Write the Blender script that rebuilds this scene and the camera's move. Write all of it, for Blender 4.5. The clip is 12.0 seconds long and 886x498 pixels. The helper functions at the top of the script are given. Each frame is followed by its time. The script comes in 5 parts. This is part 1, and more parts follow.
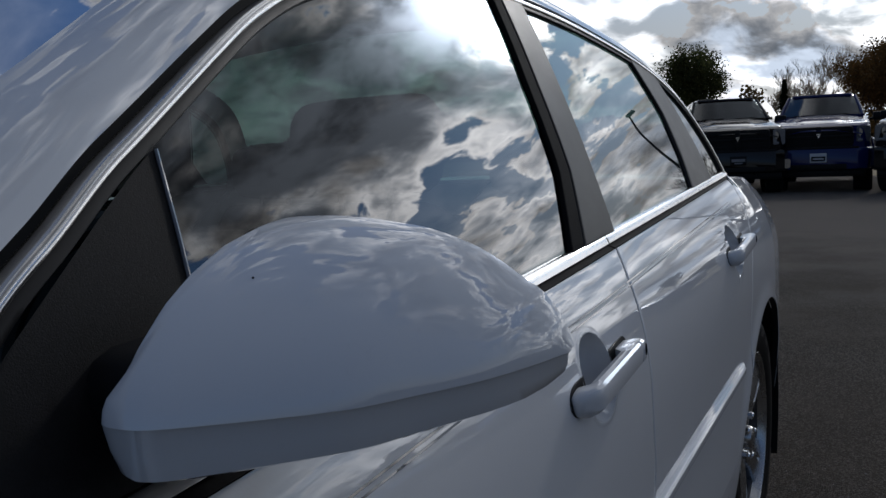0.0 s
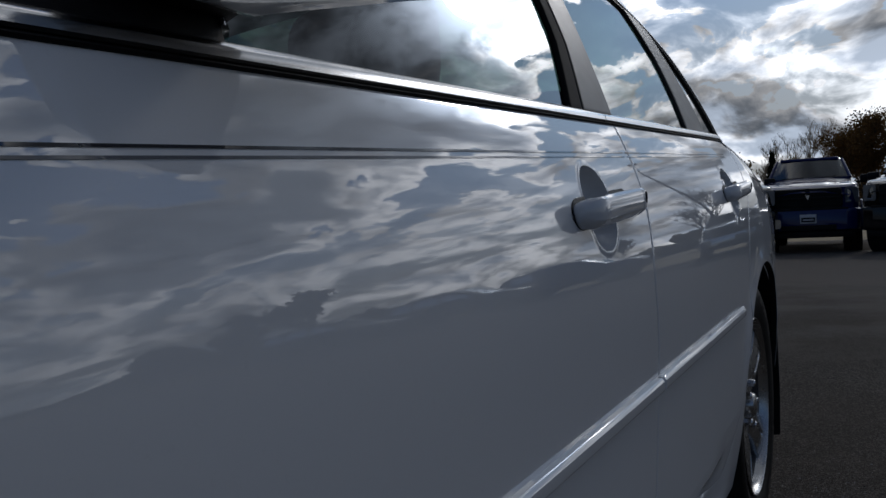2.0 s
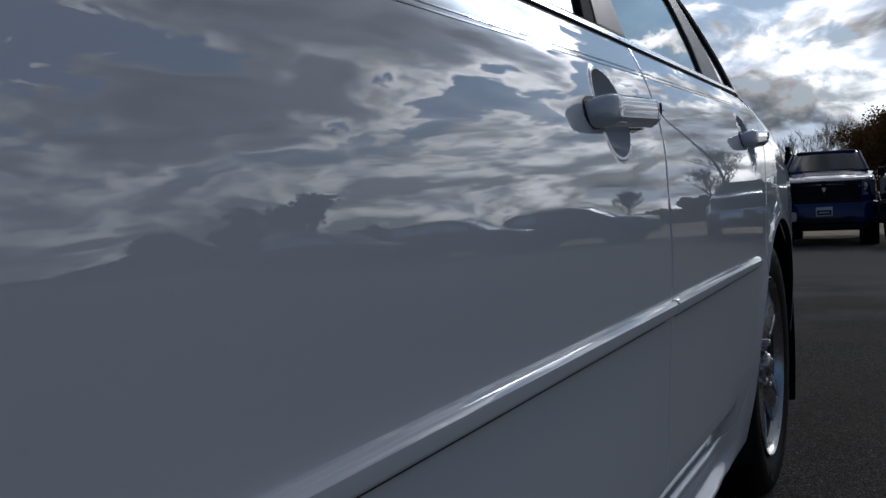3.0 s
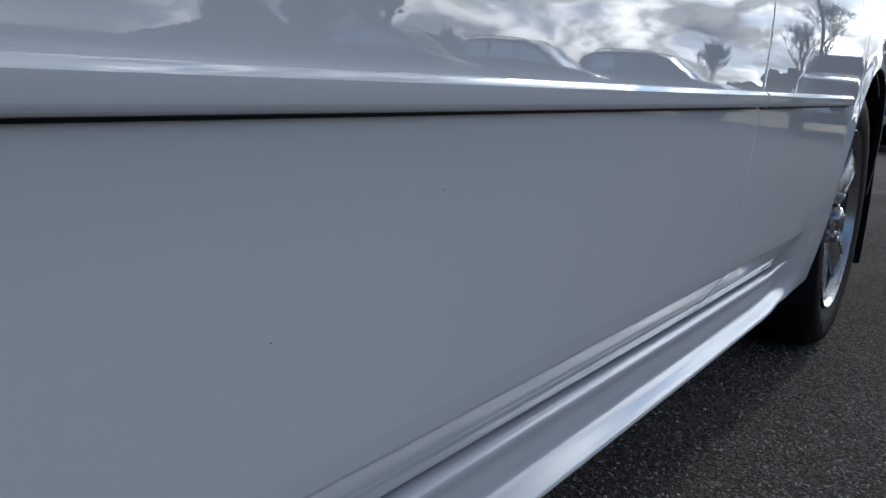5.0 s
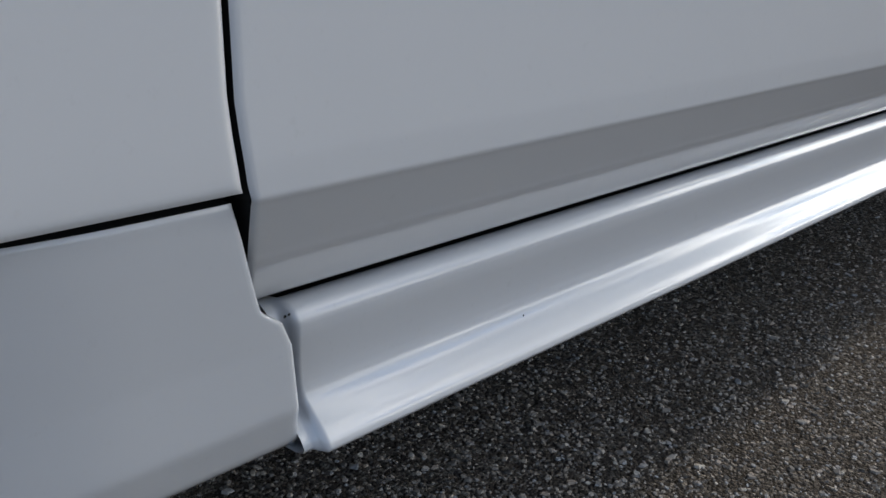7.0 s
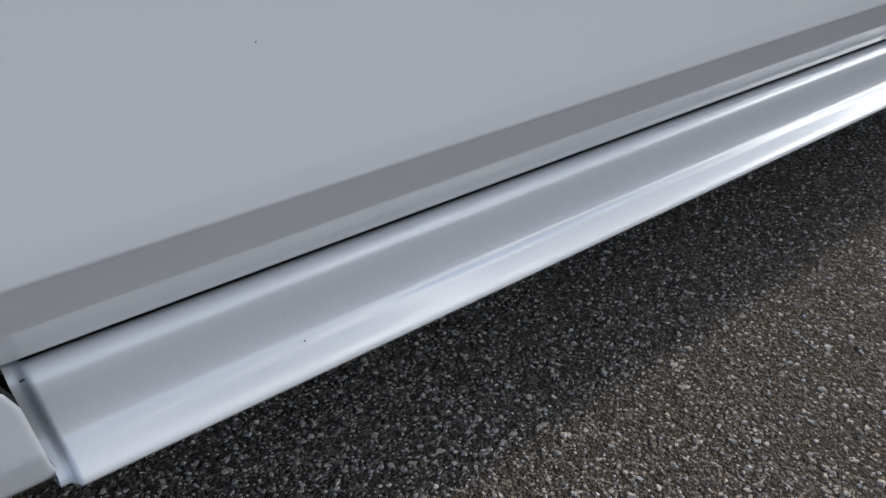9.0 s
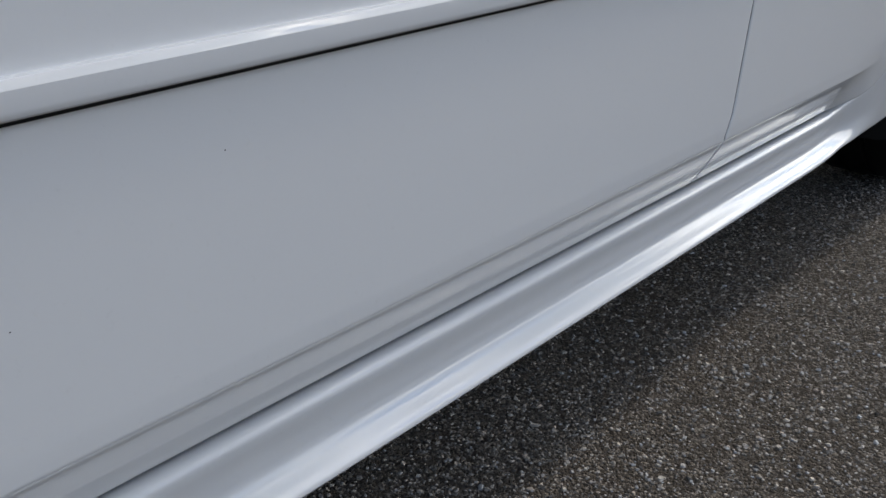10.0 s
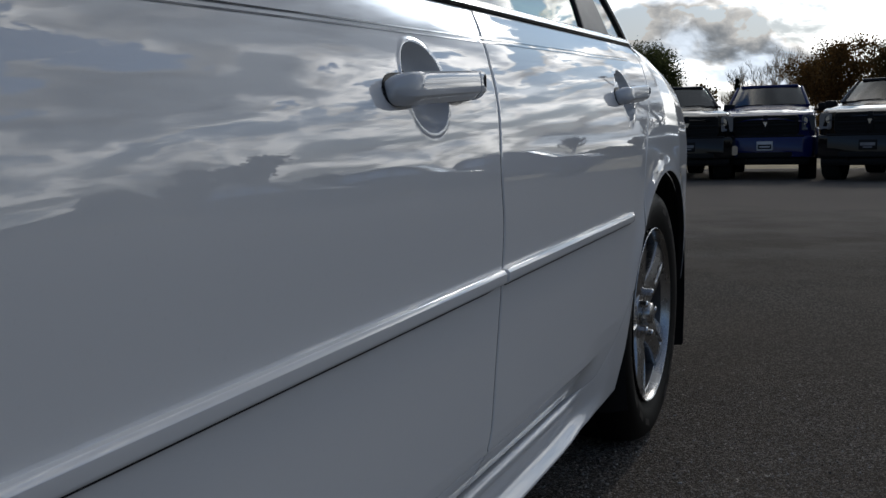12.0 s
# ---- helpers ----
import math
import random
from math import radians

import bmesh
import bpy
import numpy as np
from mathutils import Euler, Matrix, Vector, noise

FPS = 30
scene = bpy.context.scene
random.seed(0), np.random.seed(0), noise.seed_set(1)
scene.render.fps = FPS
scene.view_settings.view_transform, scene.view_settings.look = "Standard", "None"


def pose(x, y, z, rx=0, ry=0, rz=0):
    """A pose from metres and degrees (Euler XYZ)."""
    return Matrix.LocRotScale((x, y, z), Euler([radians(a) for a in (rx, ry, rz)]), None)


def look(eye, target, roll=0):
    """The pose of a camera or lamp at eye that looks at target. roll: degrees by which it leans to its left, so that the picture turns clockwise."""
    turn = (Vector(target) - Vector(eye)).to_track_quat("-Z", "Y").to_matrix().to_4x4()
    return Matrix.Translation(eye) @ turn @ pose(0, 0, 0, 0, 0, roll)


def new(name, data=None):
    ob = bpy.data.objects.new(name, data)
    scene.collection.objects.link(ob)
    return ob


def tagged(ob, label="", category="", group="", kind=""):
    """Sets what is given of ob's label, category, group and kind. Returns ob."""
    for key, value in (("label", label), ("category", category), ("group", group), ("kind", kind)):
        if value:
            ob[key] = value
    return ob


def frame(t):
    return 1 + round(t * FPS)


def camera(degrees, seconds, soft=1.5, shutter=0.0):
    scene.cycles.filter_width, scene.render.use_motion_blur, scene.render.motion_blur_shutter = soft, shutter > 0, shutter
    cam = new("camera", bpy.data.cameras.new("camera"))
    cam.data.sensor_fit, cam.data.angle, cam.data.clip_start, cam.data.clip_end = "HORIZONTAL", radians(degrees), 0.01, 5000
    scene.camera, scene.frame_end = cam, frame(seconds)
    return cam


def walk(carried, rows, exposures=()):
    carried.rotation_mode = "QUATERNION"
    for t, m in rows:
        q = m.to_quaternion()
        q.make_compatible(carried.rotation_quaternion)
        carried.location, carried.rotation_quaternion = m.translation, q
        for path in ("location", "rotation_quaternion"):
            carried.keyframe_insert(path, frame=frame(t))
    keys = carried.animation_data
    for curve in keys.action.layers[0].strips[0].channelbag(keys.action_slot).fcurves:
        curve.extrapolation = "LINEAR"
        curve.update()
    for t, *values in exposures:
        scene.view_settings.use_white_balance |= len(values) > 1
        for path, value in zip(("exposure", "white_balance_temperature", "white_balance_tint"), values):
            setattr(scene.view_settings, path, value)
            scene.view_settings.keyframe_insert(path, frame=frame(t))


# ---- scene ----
# ------------------------------------------------------------ camera and its path
cam = camera(54.4, 12.0)
PATH = [
    (0, (0.314, 0.485, 1.139), (-0.629, 2.233, 0.902), -2.5),
    (0.5, (0.331, 0.471, 1.049), (-0.578, 2.244, 0.875), -2.1),
    (1, (0.329, 0.464, 0.975), (-0.577, 2.242, 0.847), -2.6),
    (1.5, (0.313, 0.479, 0.91), (-0.597, 2.258, 0.813), -2.5),
    (2, (0.303, 0.463, 0.849), (-0.625, 2.233, 0.788), -2.7),
    (2.5, (0.295, 0.47, 0.798), (-0.646, 2.234, 0.74), -2.4),
    (3, (0.294, 0.485, 0.744), (-0.661, 2.24, 0.675), -2.4),
    (3.2, (0.295, 0.49, 0.72), (-0.673, 2.236, 0.614), -2.5),
    (4.8, (0.298, 0.445, 0.622), (-0.742, 2.115, 0.261), 3.2),
    (5, (0.293, 0.436, 0.604), (-0.763, 2.093, 0.231), 3.8),
    (5.5, (0.277, 0.395, 0.543), (-0.849, 1.996, 0.133), 3.4),
    (6, (0.282, 0.365, 0.537), (-0.934, 1.883, 0.071), 3.2),
    (6.5, (0.292, 0.367, 0.491), (-1.004, 1.776, -0.089), 1.9),
    (6.7, (0.292, 0.364, 0.475), (-1.039, 1.729, -0.128), 1.0),
    (8.3, (0.354, 0.441, 0.494), (-1.011, 1.605, -0.391), -1.1),
    (8.5, (0.373, 0.457, 0.513), (-0.999, 1.61, -0.376), -1.3),
    (9, (0.431, 0.512, 0.578), (-0.957, 1.643, -0.312), -2.5),
    (9.5, (0.459, 0.561, 0.623), (-0.908, 1.741, -0.236), -2.9),
    (10, (0.461, 0.595, 0.689), (-0.805, 1.931, -0.093), -2.2),
    (10.5, (0.467, 0.612, 0.756), (-0.692, 2.127, 0.154), -1.7),
    (11, (0.459, 0.602, 0.797), (-0.517, 2.295, 0.372), -1.2),
    (11.5, (0.443, 0.582, 0.805), (-0.453, 2.343, 0.491), -1.3),
    (12, (0.437, 0.565, 0.796), (-0.419, 2.356, 0.549), -1.2),
]
EXPOSURES = [(0.0, -1.15, 6200, 12), (0.5, -1.33, 6150, 12), (1.0, -1.48, 6120, 12), (2.5, -1.68, 6080, 12), (3.2, -1.2, 6080, 12), (4.8, -0.24, 6100, 10), (5.5, 0.1, 6250, 10), (6.5, 0.36, 6800, 10),
             (8.3, 0.95, 7050, 11), (9.5, 0.72, 7050, 11), (10.5, 0.50, 6700, 10), (11.0, 0.28, 6500, 10), (11.5, -0.16, 6600, 10), (12.0, -0.78, 6530, 10)]
walk(cam, [(t, look(eye, target, roll)) for t, eye, target, roll in PATH], EXPOSURES)

# ------------------------------------------------------------ world and sun
SUN_AZ, SUN_EL = radians(5.6), radians(27.6)          # azimuth from +y towards +x
SUN_DIR = Vector((math.sin(SUN_AZ) * math.cos(SUN_EL), math.cos(SUN_AZ) * math.cos(SUN_EL), math.sin(SUN_EL)))



def toward(azimuth, elevation):
    a, e = radians(azimuth), radians(elevation)
    return (math.sin(a) * math.cos(e), math.cos(a) * math.cos(e), math.sin(e))


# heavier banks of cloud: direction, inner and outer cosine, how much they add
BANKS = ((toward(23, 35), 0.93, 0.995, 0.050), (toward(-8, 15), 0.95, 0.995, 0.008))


class Nodes:
    """Short-hand for building a node tree."""

    def __init__(self, tree):
        self.t = tree
        tree.nodes.clear()

    def add(self, kind, **props):
        n = self.t.nodes.new(kind)
        for k, v in props.items():
            if k == "ins":
                for key, val in v.items():
                    if isinstance(val, bpy.types.NodeSocket):
                        self.t.links.new(val, n.inputs[key])
                    else:
                        n.inputs[key].default_value = val
            elif k == "operation":
                n.operation = v
            elif k == "blend_type":
                n.blend_type = v
            elif k == "data_type":
                n.data_type = v
            elif k == "feature":
                n.feature = v
            elif k == "interpolation_type":
                n.interpolation_type = v
            elif k == "noise_dimensions":
                n.noise_dimensions = v
            elif k == "sky_type":
                n.sky_type = v
        return n

    def math(self, op, a, b=0.0, c=None):
        n = self.add("ShaderNodeMath", operation=op, ins={0: a, 1: b})
        if c is not None:
            n.inputs[2].default_value = c
        return n.outputs[0]

    def mix(self, fac, a, b, blend="MIX"):
        n = self.add("ShaderNodeMix", data_type="RGBA", blend_type=blend)
        for key, val in ((0, fac), (6, a), (7, b)):
            if isinstance(val, bpy.types.NodeSocket):
                self.t.links.new(val, n.inputs[key])
            else:
                n.inputs[key].default_value = val
        return n.outputs[2]

    def smooth(self, v, lo, hi, to0=0.0, to1=1.0):
        return self.add("ShaderNodeMapRange", interpolation_type="SMOOTHSTEP",
                        ins={0: v, 1: lo, 2: hi, 3: to0, 4: to1}).outputs[0]

    def noise(self, vec, scale, detail=4.0, rough=0.55, distort=0.0):
        return self.add("ShaderNodeTexNoise", ins={"Vector": vec, "Scale": scale, "Detail": detail,
                                                    "Roughness": rough, "Distortion": distort}).outputs[0]


def build_world():
    w = bpy.data.worlds.new("cloudy_sky")
    w.use_nodes = True
    scene.world = w
    N = Nodes(w.node_tree)
    sky = N.add("ShaderNodeTexSky", sky_type="NISHITA")
    sky.sun_disc = False
    sky.sun_elevation, sky.sun_rotation = SUN_EL, SUN_AZ
    sky.air_density, sky.dust_density, sky.ozone_density = 1.0, 0.6, 1.6
    blue = N.mix(1.0, sky.outputs[0], (0.085, 0.125, 0.165, 1), "MULTIPLY")
    co = N.add("ShaderNodeTexCoord").outputs["Generated"]
    xyz = N.add("ShaderNodeSeparateXYZ", ins={0: co})
    # clouds lie on a high flat sheet: project the direction on to it
    up = N.math("ADD", N.math("MAXIMUM", xyz.outputs[2], 0.0), 0.44)
    px, py = N.math("DIVIDE", N.math("MULTIPLY", xyz.outputs[0], 1.0), up), N.math("DIVIDE", xyz.outputs[1], up)
    flat = N.add("ShaderNodeCombineXYZ", ins={0: px, 1: py, 2: N.math("ADD", N.math("MULTIPLY", xyz.outputs[2], 0.8), 3.7)}).outputs[0]
    bent = N.add("ShaderNodeVectorMath", operation="ADD", ins={0: flat, 1: N.add("ShaderNodeVectorMath", operation="SCALE", ins={0: N.add(
        "ShaderNodeTexNoise", ins={"Vector": flat, "Scale": 2.2, "Detail": 3.0}).outputs["Color"], "Scale": 0.30}).outputs[0]}).outputs[0]

    def body(vec):
        """How much cloud stands over a spot of the sheet."""
        return N.math("ADD", N.math("MULTIPLY", N.noise(vec, CLOUD_SCALE, 6.0, 0.50), 0.60), N.math("MULTIPLY", N.noise(vec, CLOUD_SCALE * 3.1, 10.0, 0.54), 0.40))
    mass = body(bent)
    sunward = body(N.add("ShaderNodeVectorMath", operation="ADD", ins={0: bent, 1: (0.02, 0.10, 0.0)}).outputs[0])
    relief = N.math("SUBTRACT", mass, sunward)
    dot = N.add("ShaderNodeVectorMath", operation="DOT_PRODUCT", ins={0: co, 1: tuple(SUN_DIR)}).outputs["Value"]
    half = N.smooth(dot, -0.35, 0.85)
    near = N.smooth(dot, 0.40, 0.72)
    dot = N.math("MAXIMUM", dot, 0.0)
    wide, tight, core = N.math("POWER", dot, 6.0), N.math("POWER", dot, 150.0), N.math("POWER", dot, 400.0)
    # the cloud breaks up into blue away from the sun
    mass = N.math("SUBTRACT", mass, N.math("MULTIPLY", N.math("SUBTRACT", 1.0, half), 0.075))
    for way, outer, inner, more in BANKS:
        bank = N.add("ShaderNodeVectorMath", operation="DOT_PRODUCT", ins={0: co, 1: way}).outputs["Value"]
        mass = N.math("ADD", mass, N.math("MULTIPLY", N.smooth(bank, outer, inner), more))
    low = N.smooth(xyz.outputs[2], 0.05, 0.36, 1.0, 0.0)
    cover = N.smooth(mass, CLOUD_LO, CLOUD_HI)
    thick = N.smooth(mass, THICK_LO, THICK_HI)
    # overhead and behind, the sky is one even thin veil
    def veil(v, even):
        return N.math("ADD", N.math("MULTIPLY", v, near), N.math("MULTIPLY", N.math("SUBTRACT", 1.0, near), even))
    cover, thick, relief = veil(cover, 0.40), veil(thick, 0.35), veil(relief, 0.0)
    # thin cloud passes the sun's light, thick cloud is grey underneath
    lit = N.math("ADD", N.math("ADD", N.math("ADD", 0.60, N.math("MULTIPLY", half, 1.15)), N.math("MULTIPLY", wide, 2.6)), N.math("MULTIPLY", tight, 12.0))
    lit = N.math("ADD", lit, N.math("MULTIPLY", core, 55.0))
    depth = N.math("SUBTRACT", 2.0, N.math("MULTIPLY", low, N.math("ADD", 0.4, N.math("MULTIPLY", wide, 1.0))))
    shade = N.math("MULTIPLY", lit, N.math("EXPONENT", N.math("MULTIPLY", N.math("MULTIPLY", thick, depth), -1.0)))
    shade = N.math("MULTIPLY", shade, N.smooth(relief, -0.09, 0.09, 0.32, 1.75))
    tint = N.mix(thick, (1.0, 0.985, 0.95, 1), (0.78, 0.88, 1.0, 1))
    cloud = N.mix(1.0, tint, N.add("ShaderNodeCombineXYZ", ins={0: shade, 1: shade, 2: shade}).outputs[0], "MULTIPLY")
    # towards the horizon the gaps close up into bright haze
    cover = N.math("MAXIMUM", cover, N.math("MULTIPLY", low, 0.92))
    total = N.mix(cover, blue, cloud)
    bg = N.add("ShaderNodeBackground", ins={"Color": total, "Strength": 1.0})
    out = N.add("ShaderNodeOutputWorld")
    w.node_tree.links.new(bg.outputs[0], out.inputs[0])


CLOUD_SCALE = 3.1
CLOUD_LO, CLOUD_HI = 0.458, 0.486
THICK_LO, THICK_HI = 0.468, 0.600
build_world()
sun = new("sun", bpy.data.lights.new("sun", "SUN"))
sun.data.energy, sun.data.angle, sun.data.color = 0.85, radians(4.0), (1.0, 0.93, 0.82)
sun.matrix_world = look(Vector((0, 0, 0)), -SUN_DIR)


# ------------------------------------------------------------ materials
def material(name):
    m = bpy.data.materials.new(name)
    m.use_nodes = True
    return m, Nodes(m.node_tree)


def finish(N, bsdf):
    N.t.links.new(bsdf.outputs[0], N.add("ShaderNodeOutputMaterial").inputs[0])


def principled(N, **ins):
    names = {"color": "Base Color", "rough": "Roughness", "metal": "Metallic", "coat": "Coat Weight",
             "coat_rough": "Coat Roughness", "coat_ior": "Coat IOR", "normal": "Normal", "coat_normal": "Coat Normal",
             "spec": "Specular IOR Level", "ior": "IOR", "emit": "Emission Color", "power": "Emission Strength",
             "alpha": "Alpha", "trans": "Transmission Weight"}
    return N.add("ShaderNodeBsdfPrincipled", ins={names[k]: v for k, v in ins.items()})


def obj_co(N):
    return N.add("ShaderNodeNewGeometry").outputs["Position"]


def bump(N, height, strength, distance):
    return N.add("ShaderNodeBump", ins={"Height": height, "Strength": strength, "Distance": distance}).outputs[0]


def rgb(c):
    return (c[0], c[1], c[2], 1.0)


def paint(name, color, dirt=0.06, peel=0.010, coat=1.0, coat_ior=1.85, spec=0.0, haze=0.0):
    """Glossy car paint: coloured base, clear coat with a trace of orange peel, dust and specks."""
    m, N = material(name)
    co = obj_co(N)
    film = N.noise(co, 7.0, 5.0, 0.6)
    dust = N.smooth(N.noise(co, 130.0, 3.0, 0.7), 0.60, 0.78)
    c = N.mix(N.math("MULTIPLY", film, dirt), rgb(color), rgb([v * 0.72 for v in color]))
    c = N.mix(N.math("MULTIPLY", dust, dirt), c, rgb((0.30, 0.28, 0.25)))
    wave = N.noise(co, 9.0, 2.0, 0.5)
    fine = N.noise(co, 420.0, 2.0, 0.5)
    n1 = bump(N, N.math("ADD", N.math("MULTIPLY", wave, 1.0), N.math("MULTIPLY", fine, 0.003)), peel, 0.004)
    rough = N.math("ADD", 0.004 + haze, N.math("MULTIPLY", dust, 0.06))
    finish(N, principled(N, color=c, rough=0.5, spec=spec, coat=coat, coat_rough=rough, coat_ior=coat_ior, coat_normal=n1))
    return m


def plain(name, color, rough=0.5, metal=0.0, grain=60.0, amount=0.25, relief=0.0, spec=0.5):
    """A surface with colour variation at two scales and a little relief."""
    m, N = material(name)
    co = obj_co(N)
    a, b = N.noise(co, grain, 4.0, 0.6), N.noise(co, grain * 0.08, 3.0, 0.6)
    f = N.math("ADD", N.math("MULTIPLY", a, 0.5), N.math("MULTIPLY", b, 0.5))
    c = N.mix(N.smooth(f, 0.35, 0.65), rgb([v * (1 - amount) for v in color]), rgb([min(v * (1 + amount), 1) for v in color]))
    r = N.math("ADD", rough - 0.06, N.math("MULTIPLY", b, 0.12))
    args = dict(color=c, rough=r, metal=metal, spec=spec)
    if relief:
        args["normal"] = bump(N, a, 0.6, relief)
    finish(N, principled(N, **args))
    return m


def window_glass(name, tint, ior, rough=0.004):
    m, N = material(name)
    co = obj_co(N)
    n = bump(N, N.noise(co, 3.0, 2.0, 0.5), 0.012, 0.01)
    clear = N.add("ShaderNodeBsdfTransparent", ins={"Color": rgb(tint)})
    gloss = N.add("ShaderNodeBsdfGlossy", ins={"Color": (1, 1, 1, 1), "Roughness": rough, "Normal": n})
    fres = N.add("ShaderNodeFresnel", ins={"IOR": ior, "Normal": n})
    mixed = N.add("ShaderNodeMixShader", ins={0: fres.outputs[0]})
    N.t.links.new(clear.outputs[0], mixed.inputs[1])
    N.t.links.new(gloss.outputs[0], mixed.inputs[2])
    finish(N, mixed)
    return m


def asphalt_material():
    m, N = material("asphalt")
    co = obj_co(N)
    jitter = N.add("ShaderNodeVectorMath", operation="SCALE", ins={0: N.add("ShaderNodeTexNoise", ins={"Vector": co, "Scale": 260.0, "Detail": 3.0}).outputs["Color"], "Scale": 0.0065}).outputs[0]
    rough_co = N.add("ShaderNodeVectorMath", operation="ADD", ins={0: co, 1: jitter}).outputs[0]
    vor = N.add("ShaderNodeTexVoronoi", feature="F1", ins={"Vector": rough_co, "Scale": 235.0, "Randomness": 1.0})
    cell = vor.outputs["Color"]
    h = vor.outputs["Distance"]
    one = N.add("ShaderNodeSeparateXYZ", ins={0: cell}).outputs[0]
    pebble = N.smooth(one, 0.45, 1.0)
    patch = N.smooth(N.noise(co, 1.1, 6.0, 0.6), 0.35, 0.7)
    stain = N.smooth(N.noise(co, 0.35, 5.0, 0.65, 0.6), 0.40, 0.66)
    fine = N.noise(co, 700.0, 3.0, 0.6)
    base = N.mix(pebble, (0.135, 0.118, 0.103, 1), (0.62, 0.555, 0.48, 1))
    base = N.mix(N.smooth(one, 0.90, 0.97), base, (0.60, 0.555, 0.50, 1))
    base = N.mix(N.math("MULTIPLY", patch, 0.35), base, (0.289, 0.238, 0.191, 1))
    base = N.mix(N.math("MULTIPLY", stain, 0.60), base, (0.150, 0.122, 0.100, 1))
    base = N.mix(N.math("MULTIPLY", fine, 0.25), base, (0.212, 0.184, 0.155, 1))
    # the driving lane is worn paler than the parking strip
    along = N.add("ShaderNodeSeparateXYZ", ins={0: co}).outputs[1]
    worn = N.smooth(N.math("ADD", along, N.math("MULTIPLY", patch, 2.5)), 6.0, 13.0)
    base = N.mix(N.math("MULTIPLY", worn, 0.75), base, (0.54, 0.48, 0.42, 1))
    height = N.math("SUBTRACT", N.math("MULTIPLY", one, 0.6), N.math("MULTIPLY", h, 90.0))
    finish(N, principled(N, color=base, rough=0.95, spec=0.06, normal=bump(N, height, 1.0, 0.004)))
    return m


def foliage(name, a, b):
    m, N = material(name)
    rnd = N.add("ShaderNodeNewGeometry").outputs["Random Per Island"]
    c = N.mix(rnd, rgb(a), rgb(b))
    leaf = principled(N, color=c, rough=0.75, spec=0.15)
    glow = N.add("ShaderNodeBsdfTranslucent", ins={"Color": c})
    mixed = N.add("ShaderNodeMixShader", ins={0: 0.45})
    N.t.links.new(leaf.outputs[0], mixed.inputs[1])
    N.t.links.new(glow.outputs[0], mixed.inputs[2])
    finish(N, mixed)
    return m


WHITE = paint("white_paint", (0.71, 0.72, 0.735))
SKIRT_WHITE = paint("white_painted_plastic", (0.71, 0.72, 0.735), 0.10, 0.02, haze=0.13)
BLUE = paint("blue_paint", (0.004, 0.012, 0.09), 0.02, 0.02, 0.8, 1.5, 0.05)
BLACK_PAINT = paint("black_paint", (0.004, 0.004, 0.005), 0.02, 0.02, 0.8, 1.5, 0.05)
GREY_PAINT = paint("dark_grey_paint", (0.006, 0.006, 0.007), 0.02, 0.02, 0.8, 1.5, 0.05)
SILVER_PAINT = paint("silver_paint", (0.30, 0.31, 0.32), 0.10)
TRIM = plain("black_trim", (0.007, 0.007, 0.008), 0.5, 0.0, 400.0, 0.2, 0.0, 0.2)
SATIN = plain("satin_black_trim", (0.022, 0.0195, 0.018), 0.46, 0.0, 300.0, 0.15, 0.0, 0.35)
SAIL = plain("grained_black_plastic", (0.008, 0.008, 0.009), 0.6, 0.0, 900.0, 0.3, 0.0004, 0.15)
RUBBER = plain("tyre_rubber", (0.004, 0.004, 0.004), 0.55, 0.0, 120.0, 0.35, 0.0004, 0.16)
# near-black for painted cavity shade as well as liners, seals and chips
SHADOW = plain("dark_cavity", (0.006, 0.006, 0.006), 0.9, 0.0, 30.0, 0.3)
CHROME = plain("bright_trim", (0.60, 0.59, 0.58), 0.16, 1.0, 40.0, 0.08)
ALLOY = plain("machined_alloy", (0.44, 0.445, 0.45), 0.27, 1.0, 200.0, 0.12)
# darker alloy: painted shade in the rim barrel, also brake disc and truck wheels
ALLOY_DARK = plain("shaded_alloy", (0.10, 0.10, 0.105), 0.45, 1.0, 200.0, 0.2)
SEAL = plain("dull_black_rubber", (0.006, 0.006, 0.007), 0.75, 0.0, 300.0, 0.3, 0.0003, 0.08)
CLOTH = plain("grey_cloth", (0.022, 0.022, 0.024), 0.9, 0.0, 500.0, 0.3, 0.0006)
DASH = plain("dark_dash_plastic", (0.02, 0.02, 0.022), 0.6, 0.0, 300.0, 0.25)
PLATE = plain("plate_white", (0.55, 0.55, 0.56), 0.4, 0.0, 80.0, 0.1)
WORN_PLATE = plain("worn_plate_grey", (0.22, 0.22, 0.23), 0.5, 0.0, 80.0, 0.2)
LAMP_SILVER = plain("lamp_reflector", (0.20, 0.205, 0.215), 0.18, 0.3, 60.0, 0.25)
STEEL = plain("dark_galvanised_steel", (0.05, 0.05, 0.055), 0.5, 0.6, 30.0, 0.25)
BARK = plain("bark", (0.055, 0.045, 0.036), 0.9, 0.0, 8.0, 0.4)
BARE = plain("bare_twigs", (0.44, 0.36, 0.26), 0.9, 0.0, 4.0, 0.3)
GRASS = plain("dry_grass", (0.30, 0.23, 0.12), 0.95, 0.0, 2.0, 0.35)
STRIPE_DARK = paint("dark_stripe_enamel", (0.02, 0.022, 0.03))
STRIPE_GREY = paint("grey_stripe_enamel", (0.13, 0.135, 0.15))
STONE = plain("aggregate", (0.10, 0.095, 0.088), 0.85, 0.0, 90.0, 0.6)
GLASS = window_glass("tinted_side_glass", (0.09, 0.14, 0.132), 2.0)
SCREEN = window_glass("windscreen_glass", (0.45, 0.55, 0.50), 1.75)
